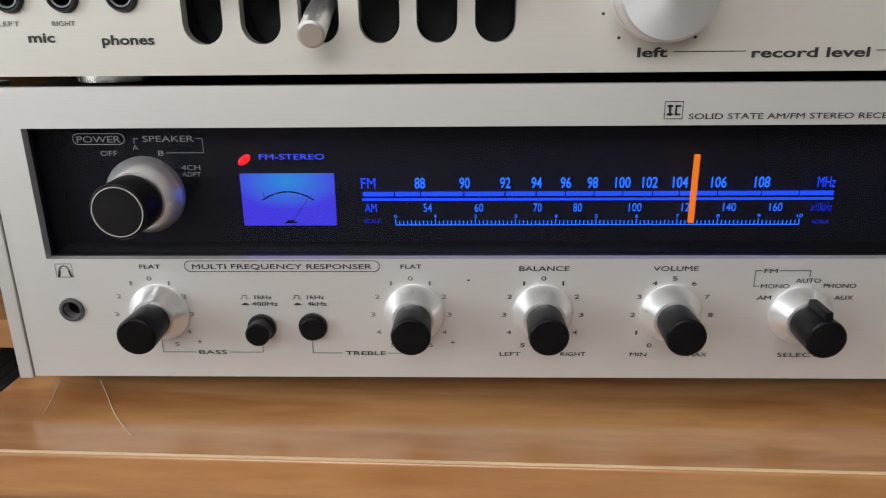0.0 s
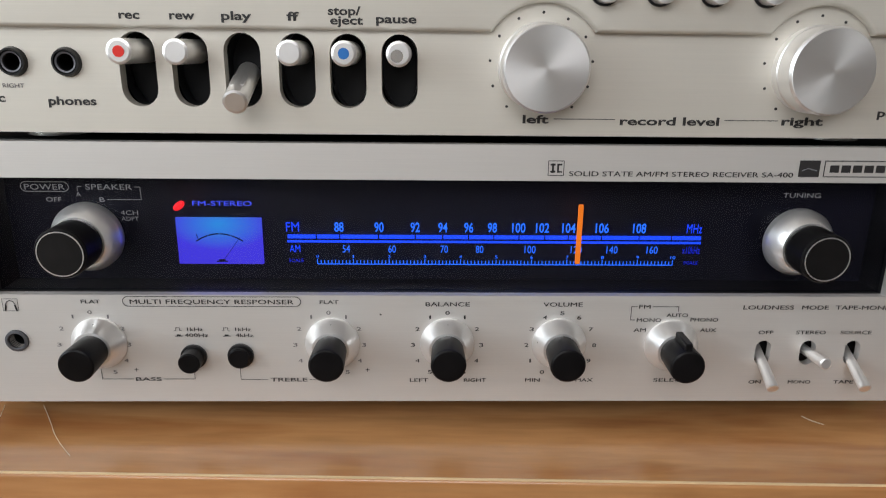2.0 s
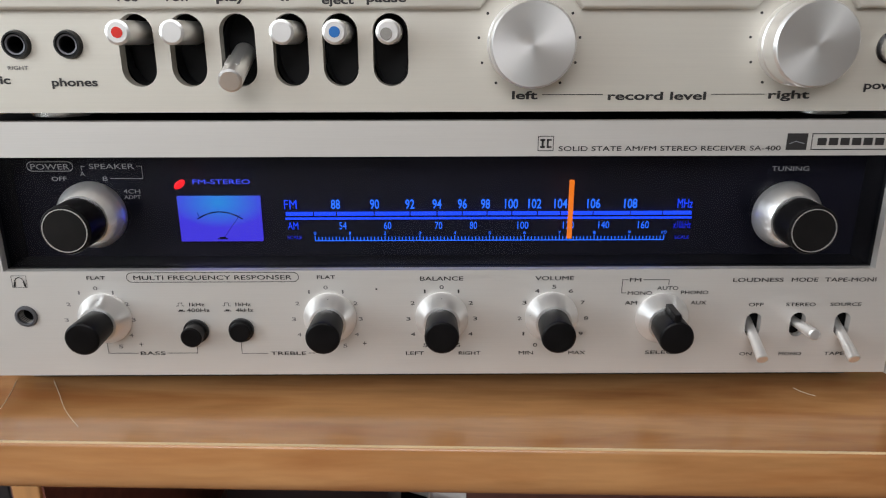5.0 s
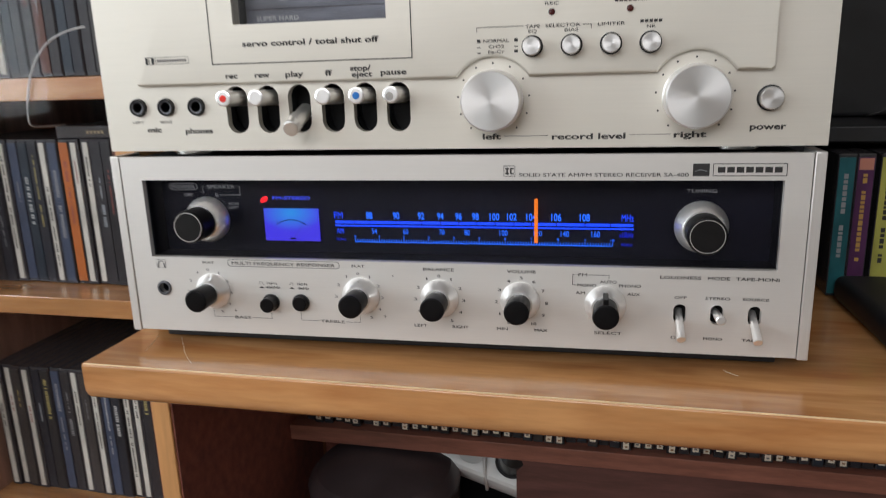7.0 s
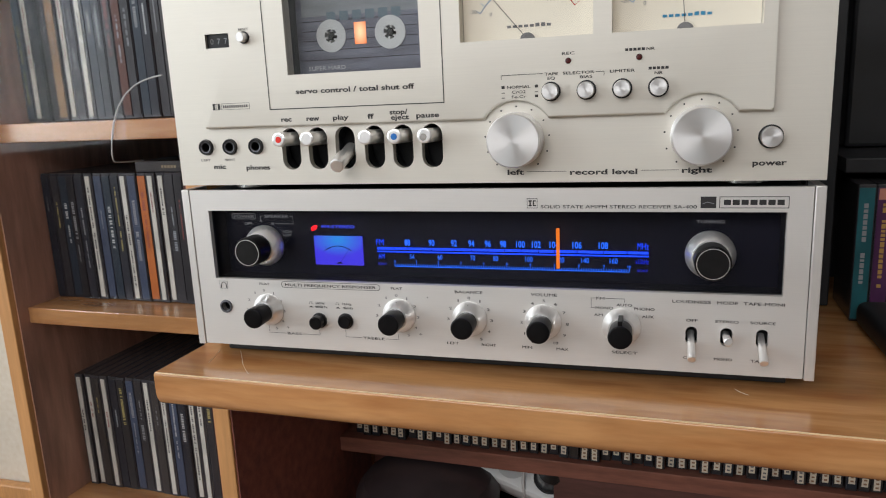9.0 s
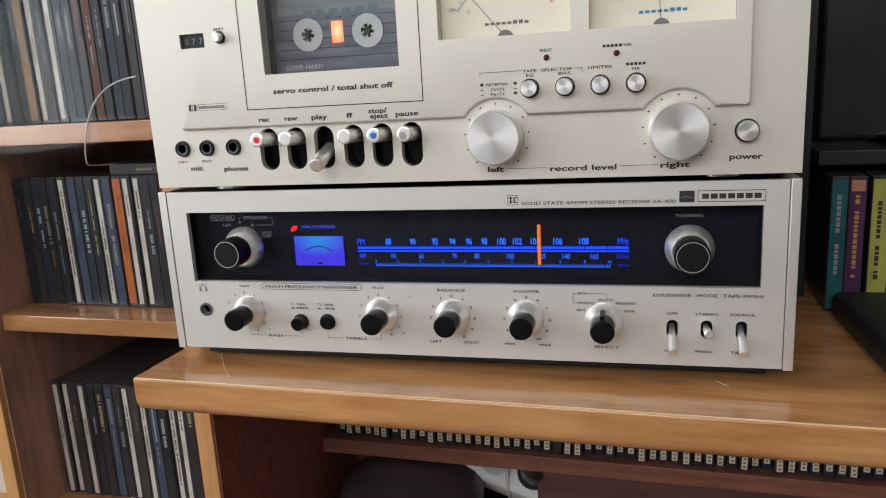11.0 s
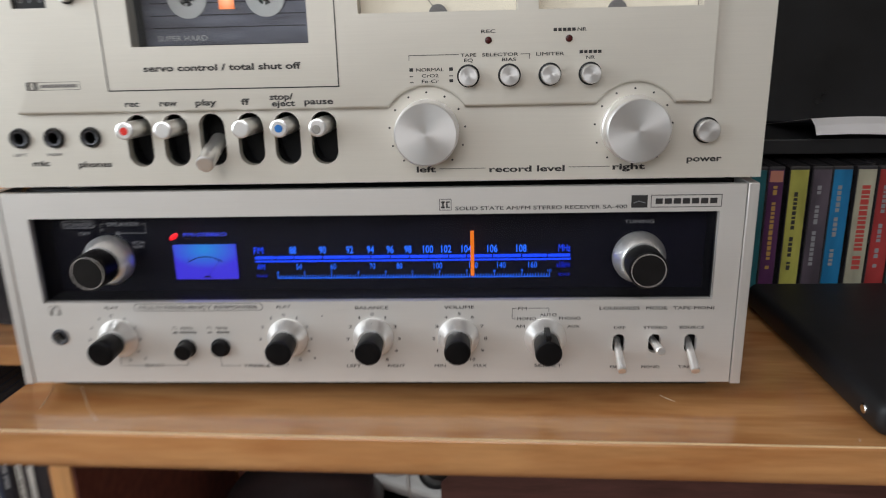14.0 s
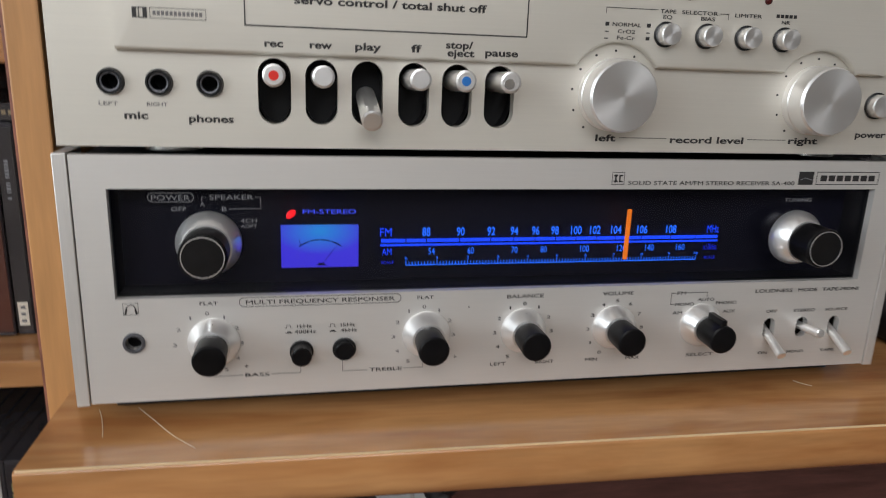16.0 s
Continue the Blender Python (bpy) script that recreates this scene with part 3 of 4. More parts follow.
part("printed_line", stroke([(-0.1590, 0.8618), (-0.1590, 0.8636), (-0.1573, 0.8636)], 0.00025, GY), PALE_INK, glass)
part("printed_line", stroke([(-0.1345, 0.8636), (-0.1322, 0.8636), (-0.1322, 0.8580), (-0.1468, 0.8580)], 0.00025, GY), PALE_INK, glass)

# lit dial behind the glass
DY = 0.0200
deep = lambda x, z: (-0.007 + (x + 0.007) * 1.0256, 0.932 + (z - 0.932) * 1.0256)
FMS = (("88", -0.048), ("90", -0.030), ("92", -0.0137), ("94", -0.0012), ("96", 0.0105), ("98", 0.0212), ("100", 0.0332), ("102", 0.0440), ("104", 0.0560), ("106", 0.0712), ("108", 0.0883))
for s, x in FMS:
    px, pz = deep(x, 0.8445)
    T(s, px, pz, 0.0047, 0.0043 if len(s) == 2 else 0.0062, DY, BLUE_NUM, back, 0.015)
AMS = (("54", -0.0450), ("60", -0.0242), ("70", -0.0005), ("80", 0.0157), ("100", 0.0388), ("120", 0.0600), ("140", 0.0765), ("160", 0.0950))
for s, x in AMS:
    px, pz = deep(x, 0.8342)
    T(s, px, pz, 0.0038, 0.0035 if len(s) == 2 else 0.0052, DY, BLUE_NUM, back)
for s, x, z, h, w, mt in (("FM", -0.0688, 0.8445, 0.0047, 0.0060, BLUE_LINE), ("MHz", 0.1135, 0.8445, 0.0047, 0.0072, BLUE_LINE), ("AM", -0.0682, 0.8342, 0.0038, 0.0050, BLUE_LINE), ("x10kHz", 0.1130, 0.8342, 0.0038, 0.0085, BLUE_DIM), ("SCALE", -0.0678, 0.8285, 0.0017, 0.0068, BLUE_DIM), ("SCALE", 0.1135, 0.8280, 0.0017, 0.0068, BLUE_DIM)):
    px, pz = deep(x, z)
    T(s, px, pz, h, w, DY, mt, back)
cuts = [-0.0715, -0.0584, -0.0478, -0.0303, -0.0137, -0.0012, 0.0105, 0.0220, 0.0335, 0.0453, 0.0560, 0.0712, 0.0885, 0.1035, 0.1172]
for a, b in zip(cuts, cuts[1:]):
    (xa, z), (xb, _) = deep(a + 0.0003, 0.8398), deep(b - 0.0003, 0.8398)
    part("scale_line", box(xa, xb, DY, DY + 0.0005, z - 0.0009, z + 0.0009), BLUE_LINE, back)
(xa, z), (xb, _) = deep(-0.0715, 0.8375), deep(0.1172, 0.8375)
part("scale_line", box(xa, xb, DY, DY + 0.0005, z - 0.0005, z + 0.0005), BLUE_LINE, back)
(xa, z), (xb, _) = deep(-0.0582, 0.8268), deep(0.1050, 0.8268)
ticks = [(xa, xb, z - 0.0002, z + 0.0002)]
for i in range(101):
    x = xa + (xb - xa) * i / 100
    ticks.append((x - 0.00022, x + 0.00018, z, z + (0.0025 if i % 10 == 0 else 0.0019)))
tagged(part("scale_ticks", bars(ticks, DY), BLUE_NUM, back), kind="stuff")
for i in range(11):
    T(str(i), xa + (xb - xa) * i / 10, z + 0.0038, 0.0016, 0.0006 if i == 1 else 0.0013 if i < 10 else 0.0024, DY, BLUE_NUM, back)
pointer = part("pointer", box(0.0600, 0.0622, 0.0126, 0.0140, 0.8270, 0.8550, 0.0002), ORANGE, receiver, "glowing orange tuning pointer")

# signal meter and stereo lamp
mx0, mx1, mz0, mz1 = -0.1236, -0.0845, 0.8240, 0.8462
meter = part("signal_meter", box(mx0, mx1, 0.0196, 0.0214, mz0, mz1, 0.0003), METER_BLUE, receiver, "blue backlit signal meter")
for i, (a, b) in enumerate(((-1.0, -0.55), (-0.45, -0.05), (0.05, 0.45), (0.55, 1.0))):
    pts = [(-0.104 + 0.0105 * u, 0.8388 - 0.0034 * u * u) for u in (a, (a + b) / 2, b)]
    part("scale_arc", stroke(pts, 0.0006, 0.0193), METER_INK, meter)
part("needle", stroke([(-0.1025, 0.8265), (-0.0945, 0.8372)], 0.0002, 0.0192), METER_INK, meter)
part("scale_mark", stroke([(-0.1145, 0.8385), (-0.1138, 0.8365)], 0.0003, 0.0193), METER_INK, meter)
part("needle_pivot", bars([(-0.1060, -0.1010, 0.8252, 0.8258), (-0.1050, -0.1020, 0.8258, 0.8265)], 0.0192), METER_INK, meter)
T("FM-STEREO", -0.0995, 0.8550, 0.0023, 0.0262, 0.0122, BLUE_TITLE, back)
part("stereo_lamp", turned([(0.0016, 0.012), (0.0016, 0.0104), (0.0008, 0.0098)], 20, pose(-0.1183, 0, 0.8540) @ Matrix.Rotation(radians(-38), 4, "Y") @ Matrix.Diagonal((1.7, 1, 1.0, 1))), LED_RED, receiver, "glowing red stereo lamp")


def big_knob(x, z):
    k = part("control_knob", turned([(0.0152, 0.0056), (0.0152, 0.0026), (0.0149, 0.0017), (0.0116, -0.0052), (0.0112, -0.0056), (0.0106, -0.0056)], 64, pose(x, 0, z)), SKIRT, receiver, "silver skirted black control knob")
    part("grip", turned([(0.0104, -0.0055), (0.0104, -0.0075), (0.0107, -0.0078), (0.0107, -0.0202), (0.0103, -0.0210), (0.0097, -0.0212)], 64, pose(x, 0, z)), KNOB_BLACK, k)
    part("cap_ring", turned([(0.0095, -0.0211), (0.0095, -0.0215), (0.0091, -0.0215), (0.0091, -0.0211)], 64, pose(x, 0, z), cap=False), SKIRT, k)
    part("cap", turned([(0.0090, -0.0210), (0.0090, -0.02125)], 64, pose(x, 0, z)), CAP_BLACK, k)


def small_knob(x, z, pointer_ridge=False):
    k = part("control_knob", turned([(0.0123, -0.0001), (0.0123, -0.0014), (0.0120, -0.0020), (0.0087, -0.0078), (0.0083, -0.0084), (0.0070, -0.0086)], 56, pose(x, 0, z)), SKIRT, receiver, "silver skirted black control knob")
    part("grip", turned([(0.0072, -0.0085), (0.0077, -0.0225), (0.0075, -0.0234), (0.0068, -0.0239), (0.0050, -0.0241)], 56, pose(x, 0, z)), KNOB_BLACK, k)
    if pointer_ridge:
        part("pointer_ridge", box(x - 0.0016, x + 0.0016, -0.0227, -0.0090, z + 0.0055, z + 0.0106, 0.0005), KNOB_BLACK, k)
    return k


big_knob(-0.1565, 0.8417)
big_knob(0.1575, 0.8407)
for x in (-0.1559, -0.0511, 0.0010, 0.0522):
    k = small_knob(x, 0.7930)
    a = radians(0 if x < 0.05 else -78)
    part("index_dot", turned([(0.0004, 0.0), (0.0004, -0.0002)], 10, pose(x + 0.0104 * math.sin(a), -0.0042, 0.7930 + 0.0104 * math.cos(a))), INK, k)
small_knob(0.1039, 0.7923, True)
for x, z, out in ((-0.1142, 0.7863, -0.0085), (-0.0930, 0.7868, -0.0045)):
    b = part("push_button", turned([(0.0059, -0.0001), (0.0059, -0.0012), (0.0052, -0.0014)], 32, pose(x, 0, z)), BLACK_GLOSS, receiver, "round black push button")
    part("plunger", turned([(0.0049, -0.0012), (0.0049, out + 0.0006), (0.0043, out)], 32, pose(x, 0, z)), KNOB_BLACK, b)


def lever(base, tip, r0, r1, material, parent, name="lever", n=24):
    base, tip = Vector(base), Vector(tip)
    q = Vector((0, -1, 0)).rotation_difference(tip - base).to_matrix().to_4x4()
    m = Matrix.Translation(base) @ q
    d = (tip - base).length
    return part(name, turned([(r0, 0), (r0 + (r1 - r0) * 0.6, -d * 0.6), (r1, -d + 0.0004), (r1 * 0.8, -d)], n, m), material, parent)


for x, z in zip(SLOTS, (0.7775, 0.7905, 0.7775)):
    tip = (x - 0.0003, -0.0150 if z < 0.78 else -0.0165, z)
    lever((x, 0.0080, 0.7880), tip, 0.0021, 0.0026, SKIRT, receiver, "toggle_lever")

# ---- cassette deck ----
DROP = pose(0, 0, -0.0011)
deck = thing("cassette_deck", (0, 0.14, 0.8851), "champagne silver cassette deck standing on the receiver", "cassette deck", turn=DROP)
DX0, DX1, DZ0, DZ1 = -0.2170, 0.2195, 0.8892, 1.0750
DF, DR = -0.0020, -0.0058
part("chassis_rim", plate(loop_rect(-0.2130, 0.2155, 0.8910, 1.0725), [loop_rect(-0.2100, 0.2125, 0.8940, 1.0700)], 0.0039, 0.0299), BLACK, deck)
part("cabinet", box(-0.2120, 0.2150, 0.0300, 0.245, 0.8915, 1.0720, 0.001), BLACK, deck, "black steel cabinet")
SL = (-0.1243, -0.1034, -0.0826, -0.0610, -0.0405, -0.0198)
JK = (-0.1930, -0.1732, -0.1520)
holes = [loop_slot(x, 0.9145, 0.0145, 0.0292) for x in SL] + [loop_circle(x, 0.9171, 0.0042, 24) for x in JK]
WX0, WX1, WZ0, WZ1 = -0.1200, -0.0240, 0.9652, 1.0450
M1, M2, MZ0, MZ1 = (0.0030, 0.0860), (0.0970, 0.1810), 0.9793, 1.0450
wins = [loop_rect(WX0, WX1, WZ0, WZ1)] + [loop_rect(a, b, MZ0, MZ1) for a, b in (M1, M2)] + [loop_rect(-0.1820, -0.1632, 0.9862, 0.9958)]
dface = part("faceplate", plate(loop_rect(DX0, DX1, DZ0, DZ1), holes + wins, DF, 0.0038), CHAMPAGNE, deck, "satin champagne aluminium faceplate")
KL, KR, KZ, KR0 = 0.0374, 0.1492, 0.9172, 0.0246
step = 0.9305


def scallop(cx):
    h = step - KZ
    a = math.asin(h / KR0)
    return [(cx - KR0 * math.cos(a + (math.pi - 2 * a) * i / 20), KZ + KR0 * math.sin(a + (math.pi - 2 * a) * i / 20)) for i in range(21)]


raised = [(-0.1895, step)] + scallop(KL) + scallop(KR) + [(0.1885, step), (0.1885, 1.064), (-0.1895, 1.064)]
ra = plate(raised, wins, DR, DF - 0.0001)
bmesh.ops.recalc_face_normals(ra, faces=ra.faces)
soft = [e for e in ra.edges if all(abs(v.co.y - DR) < 1e-6 for v in e.verts) and any(abs(f.normal.y) < 0.5 for f in e.link_faces)
        and (min(v.co.z for v in e.verts) < 0.9450 or max(abs(v.co.x + 0.0005) for v in e.verts) > 0.1875) and all(v.co.z < 1.0639 for v in e.verts)]
bmesh.ops.bevel(ra, geom=soft, offset=0.0016, segments=5, profile=0.5, affect="EDGES", clamp_overlap=True)
rp = part("raised_panel", ra, CHAMPAGNE, deck, "raised satin panel scalloped round the level knobs")
part("slot_backing", bars([(-0.135, -0.010, 0.897, 0.933)], 0.0036 - 0.0005 + 0.0125), HOLE, deck)
for x in SL:
    part("slot_liner", turned([(1, 0.0120), (1, 0.0035)], 28, pose(x, 0, 0.9146) @ Matrix.Diagonal((0.0076, 1, 0.0150, 1)), cap=False), BLACK_GLOSS, deck)

for k, x in enumerate(SL):
    if k == 2:
        kb = lever((x, 0.008, 0.9130), (x + 0.0006, -0.0205, 0.9038), 0.0046, 0.0048, SKIRT, deck, "transport_key", 32)
        part("flat", box(-0.0030, 0.0030, -0.0236, -0.0140, 0.0040, 0.0046, 0.0002), SKIRT, kb).matrix_basis = Matrix.Translation((x, 0.008, 0.9130)) @ Vector((0, -1, 0)).rotation_difference(Vector((0.0006, -0.0285, -0.0092))).to_matrix().to_4x4()
        kb["label"] = "polished metal play key pressed down"
        continue
    kb = lever((x, 0.010, 0.9212), (x + 0.0003, -0.0198, 0.9222), 0.0048, 0.0048, SKIRT, deck, "transport_key", 32)
    kb["label"] = {0: "polished metal record key with a red dot", 4: "polished metal stop key with a blue dot"}.get(k, "polished metal transport key")
    if k in (0, 4):
        part("dot", turned([(0.0021, -0.0197), (0.0021, -0.0202)], 24, pose(x + 0.0003, 0, 0.9222)), RED_DOT if k == 0 else BLUE_DOT, kb)
    if k == 5:
        part("dent", turned([(0.0022, -0.0197), (0.0024, -0.0200)], 20, pose(x - 0.0004, 0, 0.9214)), CHROME, kb)
for x in JK:
    j = part("jack", turned([(0.0040, 0.012), (0.0040, -0.0026), (0.0046, -0.0042), (0.0053, -0.0042), (0.0059, -0.0021)], 32, pose(x, 0, 0.9171), cap=False), BLACK_GLOSS, deck, "black ringed headphone socket")
    part("jack_sleeve", turned([(0.0034, -0.0020), (0.0034, -0.0036), (0.0041, -0.0038)], 28, pose(x, 0, 0.9171), cap=False), SLEEVE, j)
    part("jack_hole", turned([(0.0039, 0.0115), (0.0039, 0.0105)], 20, pose(x, 0, 0.9171)), HOLE, j)


def level_knob(x):
    prof = [(0.0175, DF), (0.0175, -0.0062), (0.0171, -0.0066), (0.0171, -0.0161), (0.0165, -0.0169)]
    k = part("level_knob", turned(prof, 72, pose(x, 0, KZ)), SKIRT, deck, "large spun aluminium record level knob")
    me = mesh_of(turned([(0.0165, -0.0168), (0.0165, -0.0172), (0.0162, -0.0175)], 72), "knob_face")
    me.materials.append(SPUN)
    f = new("knob_face", me)
    f.parent = k
    f.location = (x, 0, KZ)
    for i in range(11):
        a = radians(-140 + 28 * i)
        part("level_tick", turned([(0.0006, DF), (0.0006, DF - 0.0002)], 8, pose(x + 0.0209 * math.sin(a), 0, KZ + 0.0209 * math.cos(a))), INK, dface)


level_knob(KL)
level_knob(KR)


def round_button(x, z, r, y0, out, label):
    ring = part("button_ring", turned([(r + 0.0010, y0 - 0.0001), (r + 0.0010, y0 - 0.0006), (r, y0 - 0.0006)], 32, pose(x, 0, z)), BLACK_GLOSS, deck)
    me = mesh_of(turned([(r, 0.0), (r, out + 0.0005), (r * 0.92, out)], 36), "push_button")
    me.materials.append(SPUN)
    b = new("push_button", me)
    b.parent, b.location = ring, (x, y0 - 0.0006, z)
    tagged(b, label)


for x in (0.0603, 0.0820, 0.1033, 0.1243):
    round_button(x, 0.9465, 0.0050, DR, -0.0065, "round polished metal selector button")
round_button(0.1882, 0.9152, 0.0060, DF, -0.0050, "round polished metal power button")
round_button(-0.1510, 0.9920, 0.0032, DR, -0.0055, "small round reset button")
for x in (0.0710, 0.1130):
    part("indicator_lamp", turned([(0.0019, DR), (0.0017, DR - 0.0008), (0.0009, DR - 0.0012)], 20, pose(x, 0, 0.9645)), LED_OFF, deck, "unlit dark red lamp")

# words on the deck
D = lambda s, x, z, h, w, y=DR - 0.0002, m=INK, p=rp, b=0.0: lettering(s, x, z - h / 2, h, w, y, m, p, b, 0.0 if b else 0.00005)
for s, x, z, w in (("rec", -0.1240, 0.9355, 0.0080), ("rew", -0.1037, 0.9355, 0.0098), ("play", -0.0828, 0.9355, 0.0117), ("ff", -0.0610, 0.9355, 0.0048), ("stop/", -0.0410, 0.9378, 0.0128), ("eject", -0.0402, 0.9343, 0.0128), ("pause", -0.0208, 0.9350, 0.0158)):
    D(s, x, z, 0.0033, w, b=0.028)
for s, x, z, w in (("mic", -0.1835, 0.9030, 0.0098), ("phones", -0.1520, 0.9020, 0.0192), ("left", 0.0362, 0.8962, 0.0108), ("record level", 0.0920, 0.8958, 0.0415), ("right", 0.1477, 0.8962, 0.0175), ("power", 0.1882, 0.9000, 0.0188)):
    D(s, x, z, 0.0034, w, DF - 0.0002, INK, dface, 0.028)
D("LEFT", -0.1945, 0.9078, 0.0017, 0.0078, DF - 0.0002, INK_GREY, dface)
D("RIGHT", -0.1745, 0.9078, 0.0017, 0.0085, DF - 0.0002, INK_GREY, dface)
part("printed_line", stroke([(0.0437, 0.8963), (0.0690, 0.8963)], 0.0003, DF - 0.0002), INK, dface)
part("printed_line", stroke([(0.1150, 0.8963), (0.1372, 0.8963)], 0.0003, DF - 0.0002), INK, dface)
D("servo control / total shut off", -0.0720, 0.9540, 0.0034, 0.0860, b=0.028)
part("door_outline", outline(loop_rect(-0.1362, -0.0090, 0.9422, 1.0560), 0.0006, DR - 0.0002), INK, rp)
for s, x, z, w in (("REC", 0.0710, 0.9690, 0.0075), ("TAPE", 0.0605, 0.9572, 0.0082), ("EQ", 0.0605, 0.9546, 0.0046), ("SELECTOR", 0.0772, 0.9572, 0.0190), ("BIAS", 0.0818, 0.9546, 0.0074), ("LIMITER", 0.1033, 0.9570, 0.0146), ("NR", 0.1243, 0.9548, 0.0046), ("NR", 0.1195, 0.9690, 0.0046), ("NORMAL", 0.0400, 0.9502, 0.0146), ("CrO2", 0.0400, 0.9471, 0.0088), ("Fe-Cr", 0.0400, 0.9442, 0.0090)):
    D(s, x, z, 0.0018, w)
D("RESET", -0.1510, 0.9975, 0.0016, 0.0078)
tagged(part("maker_mark", bars([(0.1185 + 0.0024 * i, 0.1185 + 0.0024 * i + 0.0018, 0.9568, 0.9584) for i in range(5)], DR - 0.0002), INK, rp), kind="stuff")
tagged(part("maker_mark", bars([(0.1048 + 0.0024 * i, 0.1048 + 0.0024 * i + 0.0018, 0.9682, 0.9698) for i in range(5)], DR - 0.0002), INK, rp), kind="stuff")
part("printed_line", stroke([(0.0290, 0.9552), (0.0290, 0.9576), (0.0552, 0.9576)], 0.0003, DR - 0.0002), INK, rp)
part("printed_line", stroke([(0.0880, 0.9572), (0.0925, 0.9572), (0.0925, 0.9548)], 0.0003, DR - 0.0002), INK, rp)
for x in (0.0300, 0.0512):
    tagged(part("position_mark", bars([(x - 0.0010, x + 0.0010, 0.9493, 0.9511), (x - 0.0010, x + 0.0010, 0.9465, 0.9470), (x - 0.0010, x + 0.0010, 0.9434, 0.9439 if x < 0.05 else 0.9450)], DR - 0.0002), INK, rp), kind="stuff")
part("noise_mark", outline(loop_rect(-0.1745, -0.1518, 0.9436, 0.9480), 0.0002, DR - 0.0002), INK, rp)
tagged(part("noise_mark", bars([(-0.1733 + 0.0017 * i, -0.1733 + 0.0017 * i + 0.0012, 0.9449, 0.9467) for i in range(12)], DR - 0.0002), INK_GREY, rp), kind="stuff")
tagged(part("noise_mark", bars([(-0.1815, -0.1798, 0.9436, 0.9480), (-0.1773, -0.1756, 0.9436, 0.9480), (-0.1798, -0.1773, 0.9436, 0.9440), (-0.1798, -0.1773, 0.9476, 0.9480), (-0.1790, -0.1787, 0.9440, 0.9476)], DR - 0.0002), INK, rp), kind="stuff")

# counter
cnt = part("tape_counter", box(-0.1819, -0.1633, -0.0035, 0.0036, 0.9863, 0.9957), BLACK_GLOSS, deck, "black tape counter")
for i, s in enumerate("077"):
    D(s, -0.1780 + 0.0055 * i, 0.9910, 0.0040, 0.0025, -0.0037, PALE_INK if i else INK_GREY, cnt)

# cassette behind the door window
well = bmesh.new()
for x0, x1, z0, z1 in ((WX0 - 0.002, WX0, WZ0 - 0.002, WZ1 + 0.002), (WX1, WX1 + 0.002, WZ0 - 0.002, WZ1 + 0.002), (WX0, WX1, WZ0 - 0.002, WZ0), (WX0, WX1, WZ1, WZ1 + 0.002)):
    box(x0, x1, 0.0039, 0.024, z0, z1, bm=well)
part("door_well", well, BLACK_GLOSS, deck)
part("door_well_back", box(WX0 - 0.002, WX1 + 0.002, 0.0241, 0.026, WZ0 - 0.002, WZ1 + 0.002), BLACK, deck)
dw = part("door_window", box(WX0 + 0.0002, WX1 - 0.0002, -0.0035, -0.0020, WZ0 + 0.0002, WZ1 - 0.0002), CLEAR, deck, "clear cassette door window")
dw.visible_shadow = False
tape = thing("cassette", (-0.0715, 0.0185, 0.9680), "smoke grey audio cassette inside the deck door", "cassette", turn=DROP)
HX, HZ, CY = (-0.0937, -0.0502), 0.9905, 0.0125
part("shell", plate(loop_rect(-0.1195, -0.0245, 0.9655, 1.0290), [loop_circle(x, HZ, 0.0055, 28) for x in HX], CY, CY + 0.0095), SHELL, tape)
part("label_band", bars([(-0.1150, -0.0290, 1.0040, 1.0200)], CY - 0.0002), SHELL_PALE, tape, "pale label band")
part("label_band", bars([(-0.1150 + 0.0095 * i, -0.1150 + 0.0095 * i + 0.0065, 1.0005, 1.0065) for i in range(2, 8)], CY - 0.0004), mat("faded_teal_print", (0.10, 0.14, 0.17), 0.5), tape)
for i in range(5):
    part("shell_rib", bars([(-0.1150, -0.0290, 0.9745 + 0.0065 * i, 0.9750 + 0.0065 * i)], CY - 0.0002), HOLE, tape)
for x in HX:
    hub = part("reel_hub", turned([(0.0046, CY + 0.006), (0.0046, CY - 0.0006), (0.0110, CY - 0.0006), (0.0110, CY)], 40, pose(x, 0, HZ), cap=False), HUB, tape)
    for i in range(6):
        a = radians(60 * i + 12)
        part("tooth", mesh_of(box(-0.0006, 0.0006, CY - 0.0004, CY + 0.005, 0.0028, 0.0047), "tooth"), HUB, hub).matrix_basis = pose(x, 0, HZ) @ Matrix.Rotation(a, 4, "Y")
    part("hub_hole", turned([(0.0060, CY + 0.007), (0.0060, CY + 0.0062)], 24, pose(x, 0, HZ)), HOLE, hub)
    part("spindle", turned([(0.0020, CY + 0.006), (0.0020, CY - 0.001)], 16, pose(x, 0, HZ)), BLACK, hub)
part("tape_window", bars([(-0.0763, -0.0676, 0.9840, 0.9985)], CY - 0.0003), GLOW, tape, "small window glowing orange from a lamp behind")
lettering("SUPER HARD", -0.0985, 0.9678, 0.0030, 0.0280, CY - 0.0003, HUB, tape)

